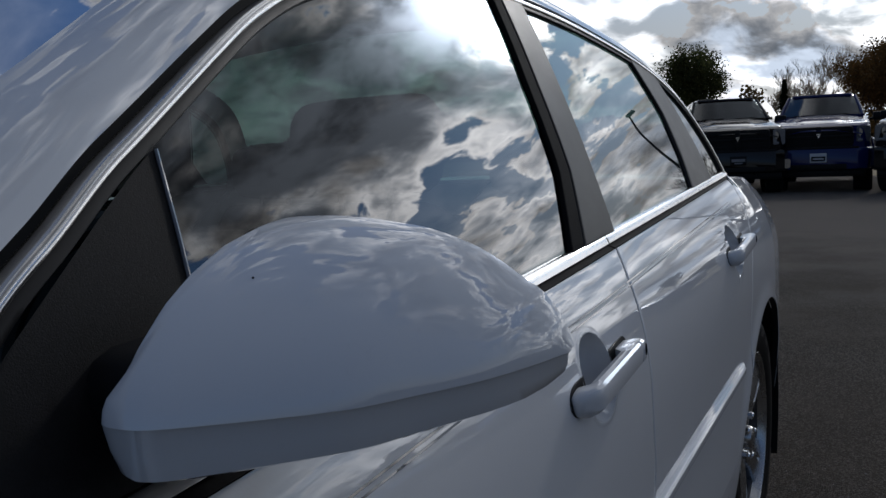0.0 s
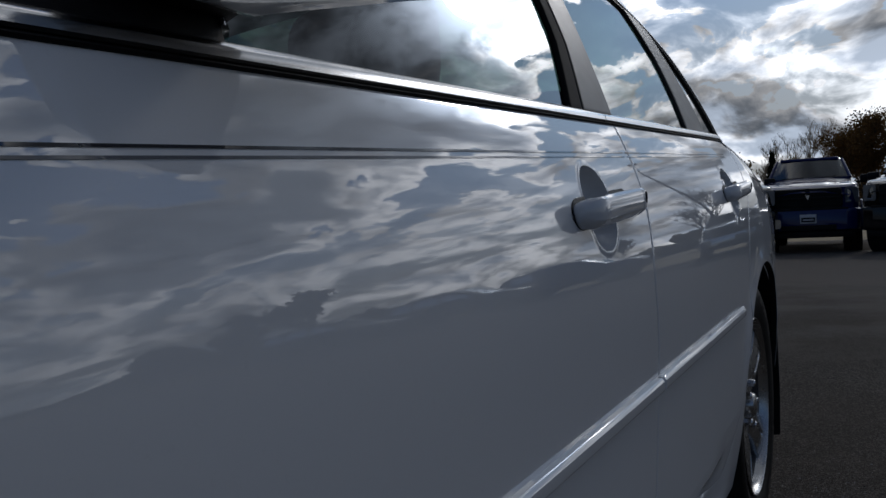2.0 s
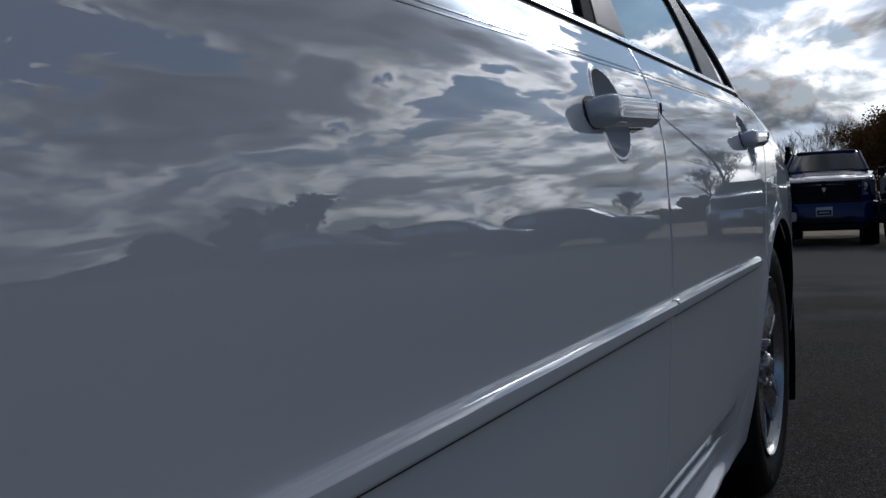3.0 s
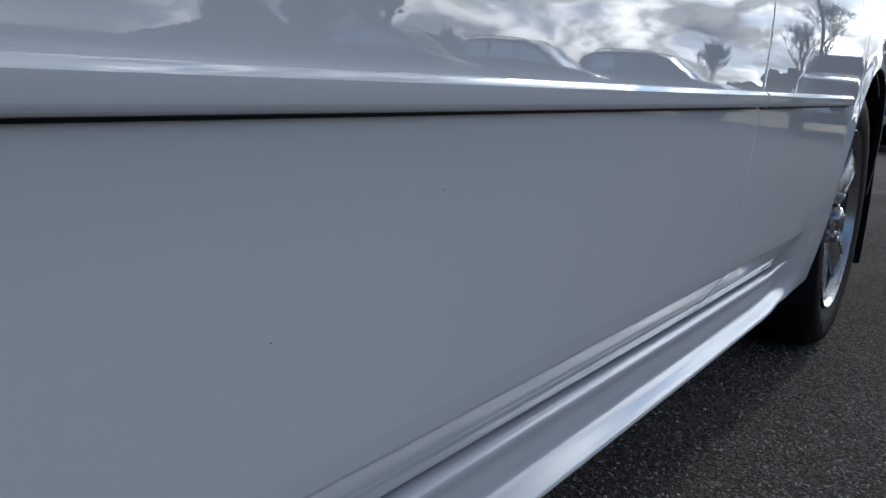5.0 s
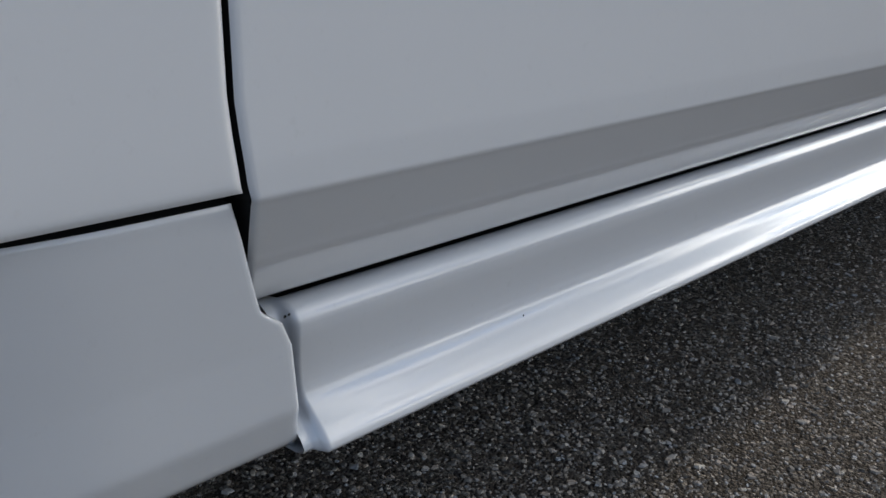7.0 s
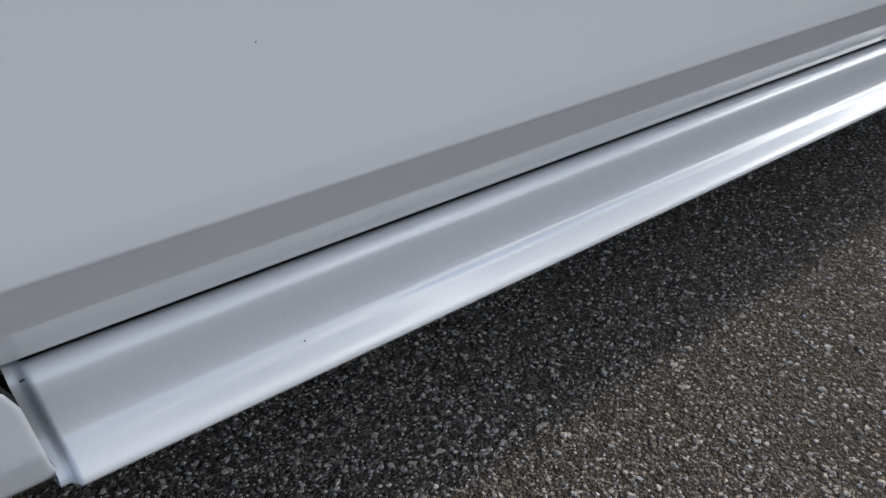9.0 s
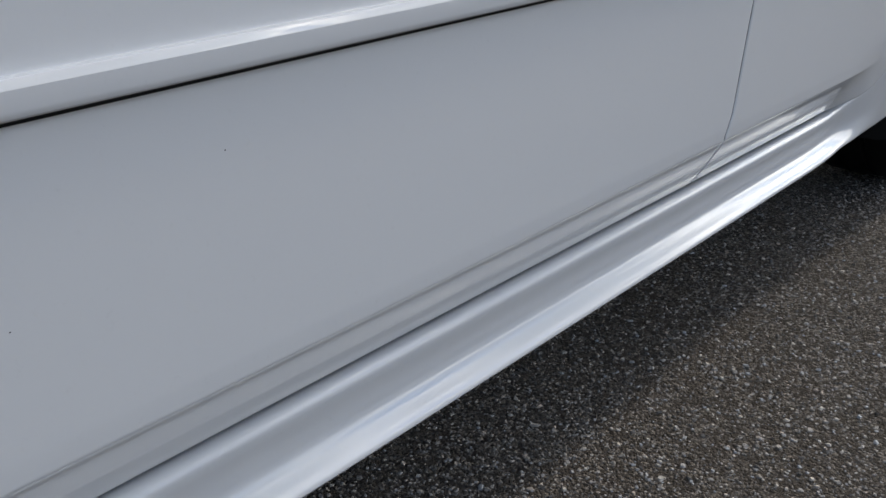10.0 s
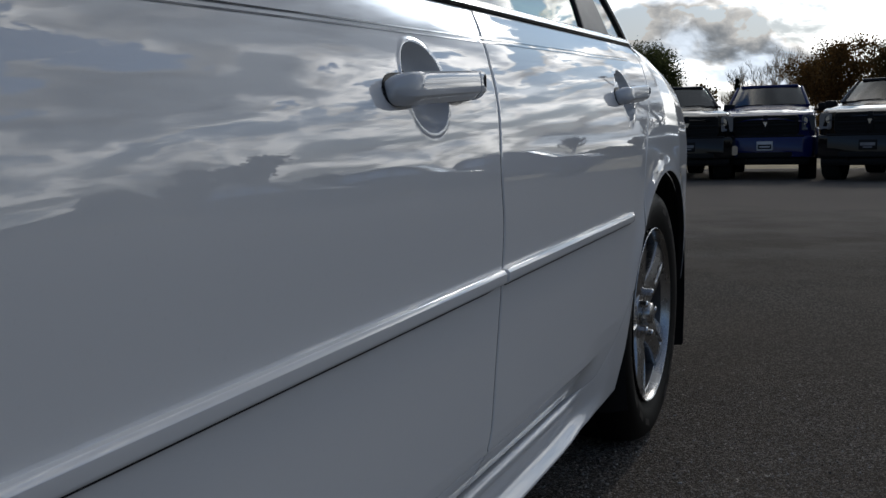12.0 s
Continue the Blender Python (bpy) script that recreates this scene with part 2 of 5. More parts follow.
DARK_GLASS = window_glass("dark_truck_glass", (0.30, 0.34, 0.34), 1.9, 0.03)
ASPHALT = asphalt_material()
OAK = foliage("oak_leaves", (0.070, 0.062, 0.024), (0.17, 0.10, 0.036))
RUST = foliage("rust_leaves", (0.20, 0.105, 0.036), (0.10, 0.066, 0.028))
GREEN = foliage("green_leaves", (0.048, 0.064, 0.024), (0.11, 0.115, 0.045))
NEEDLE = foliage("conifer_needles", (0.014, 0.026, 0.014), (0.03, 0.045, 0.02))
YELLOW = foliage("yellow_leaves", (0.28, 0.19, 0.03), (0.14, 0.11, 0.03))


# ------------------------------------------------------------ building helpers
def link_mesh(name, bm, mat, parent=None, label="", sharp=32.0):
    me = bpy.data.meshes.new(name)
    bm.normal_update()
    bm.to_mesh(me)
    bm.free()
    me.materials.append(mat)
    me.shade_smooth()
    if sharp < 180:
        me.set_sharp_from_angle(angle=radians(sharp))
    ob = new(name, me)
    ob.parent = parent
    if label:
        ob["label"] = label
    return ob


def part(name, bm, mat, parent, label="", sharp=32.0):
    return link_mesh(name, bm, mat, parent, label, sharp)


def raw_part(name, verts, faces, mat, parent=None, label="", sharp=32.0):
    me = bpy.data.meshes.new(name)
    me.from_pydata([tuple(v) for v in verts], [], faces)
    me.materials.append(mat)
    me.shade_smooth()
    if sharp < 180:
        me.set_sharp_from_angle(angle=radians(sharp))
    ob = new(name, me)
    ob.parent = parent
    if label:
        ob["label"] = label
    return ob


def empty(name, m=None):
    ob = new(name)
    ob.empty_display_size = 0.2
    if m is not None:
        ob.matrix_basis = m
    return ob


def lerp(v, ps):
    return np.interp(v, [p[0] for p in ps], [p[1] for p in ps])


def box_bm(a, b, bevel=0.0, seg=2, bm=None):
    bm = bm or bmesh.new()
    made = bmesh.ops.create_cube(bm, size=1.0)["verts"]
    for v in made:
        v.co = Vector([a[i] + (v.co[i] + 0.5) * (b[i] - a[i]) for i in range(3)])
    if bevel:
        edges = list({e for v in made for e in v.link_edges})
        bmesh.ops.bevel(bm, geom=edges, offset=bevel, segments=seg, affect="EDGES", profile=0.5)
    return bm


def tube_bm(points, radii, n=8, bm=None, cap=True):
    """A round tube through the points, with a radius at each."""
    bm = bm or bmesh.new()
    rings, pts = [], [Vector(p) for p in points]
    for i, p in enumerate(pts):
        d = (pts[min(i + 1, len(pts) - 1)] - pts[max(i - 1, 0)]).normalized()
        a = d.orthogonal().normalized() if i == 0 else (a - d * a.dot(d)).normalized()
        b = d.cross(a)
        r = radii[i] if isinstance(radii, (list, tuple)) else radii
        rings.append([bm.verts.new(p + r * (math.cos(2 * math.pi * k / n) * a + math.sin(2 * math.pi * k / n) * b)) for k in range(n)])
    for r0, r1 in zip(rings, rings[1:]):
        for k in range(n):
            bm.faces.new((r0[k], r0[(k + 1) % n], r1[(k + 1) % n], r1[k]))
    if cap:
        bm.faces.new(rings[0][::-1])
        bm.faces.new(rings[-1])
    return bm


def lathe_bm(profile, n=64, bm=None, axis_x=True):
    """Turns a profile of (radius, along) round the x axis."""
    bm = bm or bmesh.new()
    rings = []
    for r, x in profile:
        rings.append([bm.verts.new((x, r * math.cos(2 * math.pi * k / n), r * math.sin(2 * math.pi * k / n))) for k in range(n)])
    for r0, r1 in zip(rings, rings[1:]):
        for k in range(n):
            bm.faces.new((r0[k], r1[k], r1[(k + 1) % n], r0[(k + 1) % n]))
    return bm


def grid_faces(nu, nv, flip=False):
    fs = []
    for i in range(nu - 1):
        for j in range(nv - 1):
            a, b, c, d = i * nv + j, (i + 1) * nv + j, (i + 1) * nv + j + 1, i * nv + j + 1
            fs.append((a, d, c, b) if flip else (a, b, c, d))
    return fs


def rounded_section(hw, z0, z1, r, n=5, hw_top=None):
    """The outline of a rounded box in x and z, anticlockwise seen from -y."""
    hw_top = hw if hw_top is None else hw_top
    out = []
    for cx, cz, a0 in ((hw - r, z0 + r, -90), (hw_top - r, z1 - r, 0), (-(hw_top - r), z1 - r, 90), (-(hw - r), z0 + r, 180)):
        for k in range(n):
            a = radians(a0 + 90 * k / (n - 1))
            out.append((cx + r * math.cos(a), cz + r * math.sin(a)))
    return out


def loft_bm(sections, bm=None, cap=True):
    """Joins outlines [(y, [(x, z), ...]), ...] with the same number of points."""
    bm = bm or bmesh.new()
    rings = [[bm.verts.new((x, y, z)) for x, z in pts] for y, pts in sections]
    n = len(rings[0])
    for r0, r1 in zip(rings, rings[1:]):
        for k in range(n):
            bm.faces.new((r0[k], r0[(k + 1) % n], r1[(k + 1) % n], r1[k]))
    if cap:
        bm.faces.new(rings[0][::-1])
        bm.faces.new(rings[-1])
    return bm
# ------------------------------------------------------------ ground
def ground_height(x, y):
    """The lot falls gently towards the row of trucks."""
    return float(lerp(y, [(-400, 0.0), (5.0, 0.0), (20.0, -0.13), (60, -0.13), (400, -0.13)]))


def build_ground():
    ys = [-1200, -300, -60, -20, -6, 0, 2, 4, 5, 8, 12, 16, 20, 26]
    xs = [-1200, -300, -60, -20, -6, -2, 0, 2, 6, 20, 60, 300, 1200]
    verts = [(x, y, ground_height(x, y)) for x in xs for y in ys]
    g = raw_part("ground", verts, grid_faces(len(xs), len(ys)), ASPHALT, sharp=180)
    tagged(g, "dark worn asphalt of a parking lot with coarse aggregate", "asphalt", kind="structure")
    ys2 = [26, 30, 60, 200, 1200]
    verts = [(x, y, ground_height(x, y)) for x in xs for y in ys2]
    g = raw_part("grass_ground", verts, grid_faces(len(xs), len(ys2)), GRASS, sharp=180)
    tagged(g, "dry yellowish grass beyond the asphalt lot", "grass", kind="structure")


build_ground()


def build_stones():
    """Loose and half-buried chips of aggregate in the asphalt beside the sedan."""
    rng = np.random.default_rng(5)
    n = 66000
    px = rng.uniform(-0.36, 0.75, n)
    py = 0.55 + 3.2 * rng.uniform(0, 1, n) ** 1.5
    keep = rng.uniform(0, 1, n) < np.clip((0.78 - px) / 0.40, 0, 1) * np.clip((3.75 - py) / 1.4, 0, 1) * np.clip((py - 0.50) / 0.35, 0, 1)
    px, py = px[keep], py[keep]
    n = len(px)
    size = np.clip(rng.lognormal(math.log(0.0017), 0.42, n), 0.0009, 0.0050)
    # each chip: an irregular five-cornered slab with a smaller top, tilted and turned
    ring = np.array([(math.cos(2 * math.pi * k / 5), math.sin(2 * math.pi * k / 5)) for k in range(5)])
    low = np.concatenate([ring, np.full((5, 1), -0.35)], 1)
    top = np.concatenate([ring * 0.62, np.full((5, 1), 0.42)], 1)
    P = np.concatenate([low, top], 0)[None] * rng.uniform(0.72, 1.28, (n, 10, 3))
    P[:, :, 0] *= rng.uniform(0.75, 1.6, (n, 1))
    P[:, :, 2] += P[:, :, 0] * rng.normal(0, 0.22, (n, 1)) + P[:, :, 1] * rng.normal(0, 0.22, (n, 1))
    P *= size[:, None, None]
    a = rng.uniform(0, 6.283, n)
    c, q = np.cos(a)[:, None], np.sin(a)[:, None]
    verts = np.stack([px[:, None] + c * P[:, :, 0] - q * P[:, :, 1], py[:, None] + q * P[:, :, 0] + c * P[:, :, 1], P[:, :, 2]], -1).reshape(-1, 3).tolist()
    side_faces = [(k, (k + 1) % 5, 5 + (k + 1) % 5, 5 + k) for k in range(5)] + [(5, 6, 7, 8, 9)]
    faces = [tuple(10 * i + k for k in f) for i in range(n) for f in side_faces]
    ob = raw_part("asphalt_chips", verts, faces, STONE_MIX, sharp=180)
    ob.data.shade_flat()
    tagged(ob, "grey and brown stone chips bedded in the asphalt", "gravel", kind="stuff")


def stone_mix():
    m, N = material("mixed_chips")
    rnd = N.add("ShaderNodeNewGeometry").outputs["Random Per Island"]
    ramp = N.add("ShaderNodeValToRGB", ins={0: rnd})
    el = ramp.color_ramp.elements
    el[0].position, el[0].color = 0.0, (0.085, 0.080, 0.074, 1)
    el[1].position, el[1].color = 1.0, (0.58, 0.54, 0.48, 1)
    for pos, col in ((0.40, (0.305, 0.28, 0.252, 1)), (0.66, (0.48, 0.43, 0.37, 1)), (0.80, (0.36, 0.37, 0.38, 1)), (0.90, (0.45, 0.37, 0.30, 1))):
        e = el.new(pos)
        e.color = col
    finish(N, principled(N, color=ramp.outputs[0], rough=0.9, spec=0.10))
    return m


STONE_MIX = stone_mix()
build_stones()
# ------------------------------------------------------------ the white sedan
CX = -0.925                                   # the car's centre line
MOULD_Z = .6050                                # top of the rubbing strip at the front
HUB_Y, HUB_Z, ARCH = 2.807, 0.336, 0.374       # rear axle and wheel opening


def belt_z(y):
    return np.where(np.asarray(y) > .3, .944 + .0415 * (np.minimum(y, 2.82) - .72) - .05 * np.maximum(np.asarray(y) - 2.82, 0),
                    lerp(y, [(-1.05, .62), (-.8, .74), (-.4, .84), (0, .895), (.3, .9266)]))


def belt_x(y):
    return -.042 - .0235 * np.maximum(np.asarray(y) - .88, -.3)


def plan(y):
    return lerp(y, [(-1.05, -.42), (-.95, -.24), (-.8, -.13), (-.6, -.07), (-.3, -.02), (.1, 0), (1.6, 0), (2.5, -.004),
                    (3.0, -.010), (3.2, -.024), (3.4, -.064), (3.8, -.150), (4.0, -.21), (4.15, -.34)])


SILL = [(.20, -.06), (.318, -.0345), (.3455, -.0165), (.348, -.0152), (.3765, .0022), (.379, .0042), (.395, .0053),
        (.50, .0072), (.60, .0090), (.66, .0100), (.70, .0105), (.74, .0109), (.78, .0111), (2, .0111)]


SILL_REAR = [(.20, -.030), (.25, -.020), (.30, -.011), (.34, -.005), (.3845, .0015), (.42, .0052), (.47, .0066), (.60, .0090), (.66, .0100), (.70, .0105), (.74, .0109), (.78, .0111), (2, .0111)]


def side(y, z):
    """The skin of the car's side: how far out it lies at a place along the car and a height."""
    y, z = np.asarray(y, float), np.asarray(z, float)
    d = belt_z(y) - z
    up = np.clip(1 - d / .30, 0, 1) ** 3
    tuck = 1 - np.clip((y - 2.04) / .16, 0, 1) ** 2 * (3 - 2 * np.clip((y - 2.04) / .16, 0, 1))
    x = lerp(z, SILL) * tuck + lerp(z, SILL_REAR) * (1 - tuck) + plan(y) + (belt_x(y) - .0111) * up
    away = np.hypot(y - HUB_Y, z - HUB_Z) - ARCH         # a soft flare round the rear wheel opening
    x = x + np.where(z > .42, .007, 0) * np.exp(-(np.maximum(away, 0) / .035) ** 2) * np.clip((z - .42) / .12, 0, 1)
    g = np.maximum(z - belt_z(y), 0)
    return np.where(d >= 0, x, belt_x(y) - .008 - .36 * g - .32 * g * g)


CUP_R = .0515


def cup(y, z, cy, cz):
    """The finger recess behind a door handle."""
    r = (np.abs((y - cy) / CUP_R) ** 2.2 + np.abs((z - cz) / CUP_R) ** 2.2) ** (1 / 2.2)
    lip = np.exp(-((r - 1.035) / .045) ** 2) * .0011
    return .038 * np.clip(1 - np.minimum(r, 1) ** 3.6, 0, 1) ** .75 - lip


def mirrored(v):
    return (2 * CX - v[0], v[1], v[2])


def steps(n, length, extra=()):
    """Parameters from 0 to 1 with close steps at both ends and in extra stretches (start, end, count)."""
    e = [0, .0012 / length, .0026 / length, .0045 / length]
    mid = np.linspace(.008 / length, 1 - .008 / length, n).tolist()
    for a, b, k in extra:
        mid = [m for m in mid if not a <= m <= b] + np.linspace(a, b, k).tolist()
    return np.array(sorted(e + mid + [1 - q for q in e]))


def skin(name, yl, yr, zl, zh, mat, parent, nu=40, nv=40, ex_u=(), ex_v=(), recess=None, roll=.0014, flange=.016, off=0.0,
         right=False, surface=None, label="", length=1.0, height=.6):
    """A curved sheet of the car's side between front and rear edges yl(z), yr(z) and lower and upper edges zl(y), zh(y),
    with rolled borders and a flange that turns inwards."""
    f = surface or side
    us, vs = steps(nu, length, ex_u), steps(nv, height, ex_v)
    U, V = np.meshgrid(us, vs, indexing="ij")
    Z = zl(np.full(U.shape, 0.0)) + 0 * U + V * .5
    Y = yl(Z) + U * (yr(Z) - yl(Z))
    for _ in range(25):
        Z = zl(Y) + V * (zh(Y) - zl(Y))
        Y = .5 * Y + .5 * (yl(Z) + U * (yr(Z) - yl(Z)))
    if recess:                                   # lay a ring of vertices on the recess's rim
        dy, dz = (Y - recess[0]) / CUP_R, (Z - recess[1]) / CUP_R
        r = (np.abs(dy) ** 2.2 + np.abs(dz) ** 2.2) ** (1 / 2.2)
        k = np.where(np.abs(r - 1) < .022, 1 / np.maximum(r, .1), 1.0)
        Y, Z = recess[0] + dy * k * CUP_R, recess[1] + dz * k * CUP_R
    X = f(Y, Z) + off
    if recess:
        X = X - cup(Y, Z, *recess)
    du = np.minimum(U, 1 - U) * length
    dv = np.minimum(V, 1 - V) * height
    e = np.clip(1 - np.minimum(du, dv) / .0032, 0, 1)
    X = X - roll * e ** 2.2
    P = np.stack([X, Y, Z], -1)
    if flange:
        P = np.concatenate([P[:1] - (flange, 0, 0), P, P[-1:] - (flange, 0, 0)], 0)
        P = np.concatenate([P[:, :1] - (flange, 0, 0), P, P[:, -1:] - (flange, 0, 0)], 1)
    nu2, nv2 = P.shape[:2]
    verts = P.reshape(-1, 3).tolist()
    if right:
        verts = [mirrored(v) for v in verts]
    ob = raw_part(name, verts, grid_faces(nu2, nv2, right), mat, parent, label, sharp=50)
    if flange and mat is WHITE:                  # gap shade painted black on to the white turned-in edges
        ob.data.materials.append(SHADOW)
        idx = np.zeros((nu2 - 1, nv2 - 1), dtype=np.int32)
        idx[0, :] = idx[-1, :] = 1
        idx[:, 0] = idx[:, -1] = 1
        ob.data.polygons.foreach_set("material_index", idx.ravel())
    return ob


GAP = .0015
GAP_MID = .0013
SEAM_FRONT = [(.30, .566), (.323, .558), (.354, .550), (.386, .542), (.417, .538), (.60, .538), (.80, .548), (.95, .562)]
SEAM_MID = [(.30, 1.598), (.345, 1.598), (.385, 1.599), (.412, 1.612), (.50, 1.627), (.585, 1.643), (.655, 1.652), (.69, 1.654), (.74, 1.647),
            (.78, 1.648), (.833, 1.659), (.895, 1.671), (.943, 1.686), (.99, 1.716)]
SEAM_REAR = [(.60, 2.530), (.635, 2.534), (.725, 2.546), (.814, 2.575), (.895, 2.655), (1.02, 2.79)]


def arch_front(z):
    """The front edge of the rear wheel opening."""
    z = np.asarray(z, float)
    h = np.clip(z - HUB_Z, 0, ARCH - .001)
    return np.where(z > HUB_Z, HUB_Y - np.sqrt(ARCH ** 2 - h ** 2), HUB_Y - ARCH - .40 * (HUB_Z - z))


def rear_edge(z):
    return np.where(np.asarray(z) > .622, lerp(z, SEAM_REAR) - GAP, np.minimum(arch_front(z), lerp(z, SEAM_REAR) - GAP))


def sill_top(y):
    """The lower edge of the doors, sweeping up before the rear wheel."""
    y = np.asarray(y, float)
    return .3185 - .003 * (y - .55) + .13 * np.clip((y - 2.02) / .40, 0, 1.05) ** 2.2


def arch_over(y, cy):
    y = np.asarray(y, float)
    return HUB_Z + np.sqrt(np.maximum(ARCH ** 2 - (y - cy) ** 2, .0009))


def const(v):
    return lambda q: np.zeros_like(np.asarray(q, float)) + v


def on(ps, shift=0.0):
    return lambda q: lerp(q, ps) + shift


# the outline of the side windows, from the mirror's foot over the roof to the quarter glass
GLASS_EDGE = [(.62, .93), (.69, .985), (.756, 1.050), (.816, 1.090), (.864, 1.122), (.908, 1.147), (1.021, 1.2105), (1.10, 1.2515), (1.19, 1.287),
              (1.30, 1.316), (1.42, 1.339), (1.56, 1.354), (1.70, 1.360), (1.84, 1.358), (1.98, 1.350), (2.12, 1.336), (2.26, 1.317), (2.40, 1.293),
              (2.52, 1.262), (2.62, 1.217), (2.70, 1.142), (2.755, 1.06), (2.785, .99)]
B_FRONT = [(.95, 1.530), (.998, 1.554), (1.10, 1.625), (1.222, 1.662), (1.40, 1.735)]
B_MID = [(.95, 1.583), (1.00, 1.606), (1.097, 1.664), (1.225, 1.701), (1.40, 1.767)]
B_REAR = [(.95, 1.735), (1.003, 1.751), (1.093, 1.766), (1.228, 1.799), (1.40, 1.850)]
C_FRONT = [(.95, 2.345), (1.03, 2.370), (1.091, 2.387), (1.19, 2.397), (1.30, 2.360)]
C_REAR = [(.95, 2.62), (1.032, 2.600), (1.111, 2.578), (1.206, 2.538), (1.298, 2.492)]
SAIL_EDGE = [(.90, .862), (.969, .872), (1.147, .908)]


def smooth_curve(pts, n):
    """Points on a Catmull-Rom curve through pts."""
    P = np.array([pts[0], *pts, pts[-1]], float)
    out = []
    for i in range(1, len(P) - 2):
        for k in range(n):
            t = k / n
            a, b, c, d = P[i - 1], P[i], P[i + 1], P[i + 2]
            out.append(.5 * (2 * b + (c - a) * t + (2 * a - 5 * b + 4 * c - d) * t * t + (3 * b - a - 3 * c + d) * t ** 3))
    out.append(P[-2])
    return np.array(out)


EDGE = smooth_curve(GLASS_EDGE, 6)
_t = np.gradient(EDGE, axis=0)
_t /= np.linalg.norm(_t, axis=1)[:, None]
EDGE_OUT = np.stack([-_t[:, 1], _t[:, 0]], 1)          # outward in the plane of the side


def glass_top(y):
    return np.interp(y, EDGE[:, 0], EDGE[:, 1])


def band(name, rows, mat, parent, right=False, label="", first=0, last=None):
    """A strip along the window outline; rows are (distance out from the glass, rise above the skin, extra inboard)."""
    pts, nrm = EDGE[first:last], EDGE_OUT[first:last]
    verts = []
    for p, n in zip(pts, nrm):
        for w, rise, inboard in rows:
            y, z = p + n * w
            verts.append((float(side(y, z)) + rise - inboard, y, z))
    if right:
        verts = [mirrored(v) for v in verts]
    return raw_part(name, verts, grid_faces(len(pts), len(rows), not right), mat, parent, label, sharp=60)


RAIL = [(.0250, -.011, 0), (.0252, -.003, 0)] + [(.0262 + .046 * math.sin(radians(a)), 0.001, .046 * (1 - math.cos(radians(a)))) for a in (0, 12, 24, 36, 48, 60, 72, 84)]


def crossing(name, first, last, mat, parent, bulge, nseg=16, label=""):
    """A sheet from rail to rail: windscreen, roof or rear window."""
    w, rise, inb = RAIL[-1]
    verts, cnt = [], 0
    for p, n in zip(EDGE[first:last], EDGE_OUT[first:last]):
        y, z = p + n * w
        x0 = float(side(y, z)) + rise - inb
        x1 = 2 * CX - x0
        for k in range(nseg + 1):
            t = k / nseg
            h = bulge * (1 - (2 * t - 1) ** 2)
            verts.append((x0 + (x1 - x0) * t, y + n[0] * h, z + n[1] * h))
        cnt += 1
    return raw_part(name, verts, grid_faces(cnt, nseg + 1, True), mat, parent, label, sharp=60)


def strip_along(name, ys, section, mat, parent, right=False, label="", caps=True, sharp=40):
    """A moulding along the side: section(y) gives its (out, z) outline."""
    verts, n = [], len(section(ys[0]))
    for y in ys:
        for o, z in section(y):
            verts.append((float(side(y, z)) + o, y, z))
    if right:
        verts = [mirrored(v) for v in verts]
    fs = grid_faces(len(ys), n, not right)
    if caps:
        fs += [tuple(range(n)), tuple(range((len(ys) - 1) * n, len(ys) * n))[::-1]]
    return raw_part(name, verts, fs, mat, parent, label, sharp=sharp)


HANDLE_FACE = [(-.020, .013), (-.012, .0172), (-.005, .0172), (-.0012, .0150), (.0008, .0105), (.0014, .004), (.0014, -.003), (.0008, -.0078), (-.0006, -.0096),
               (-.005, -.0140), (-.011, -.0176), (-.017, -.0180), (-.020, -.014)]


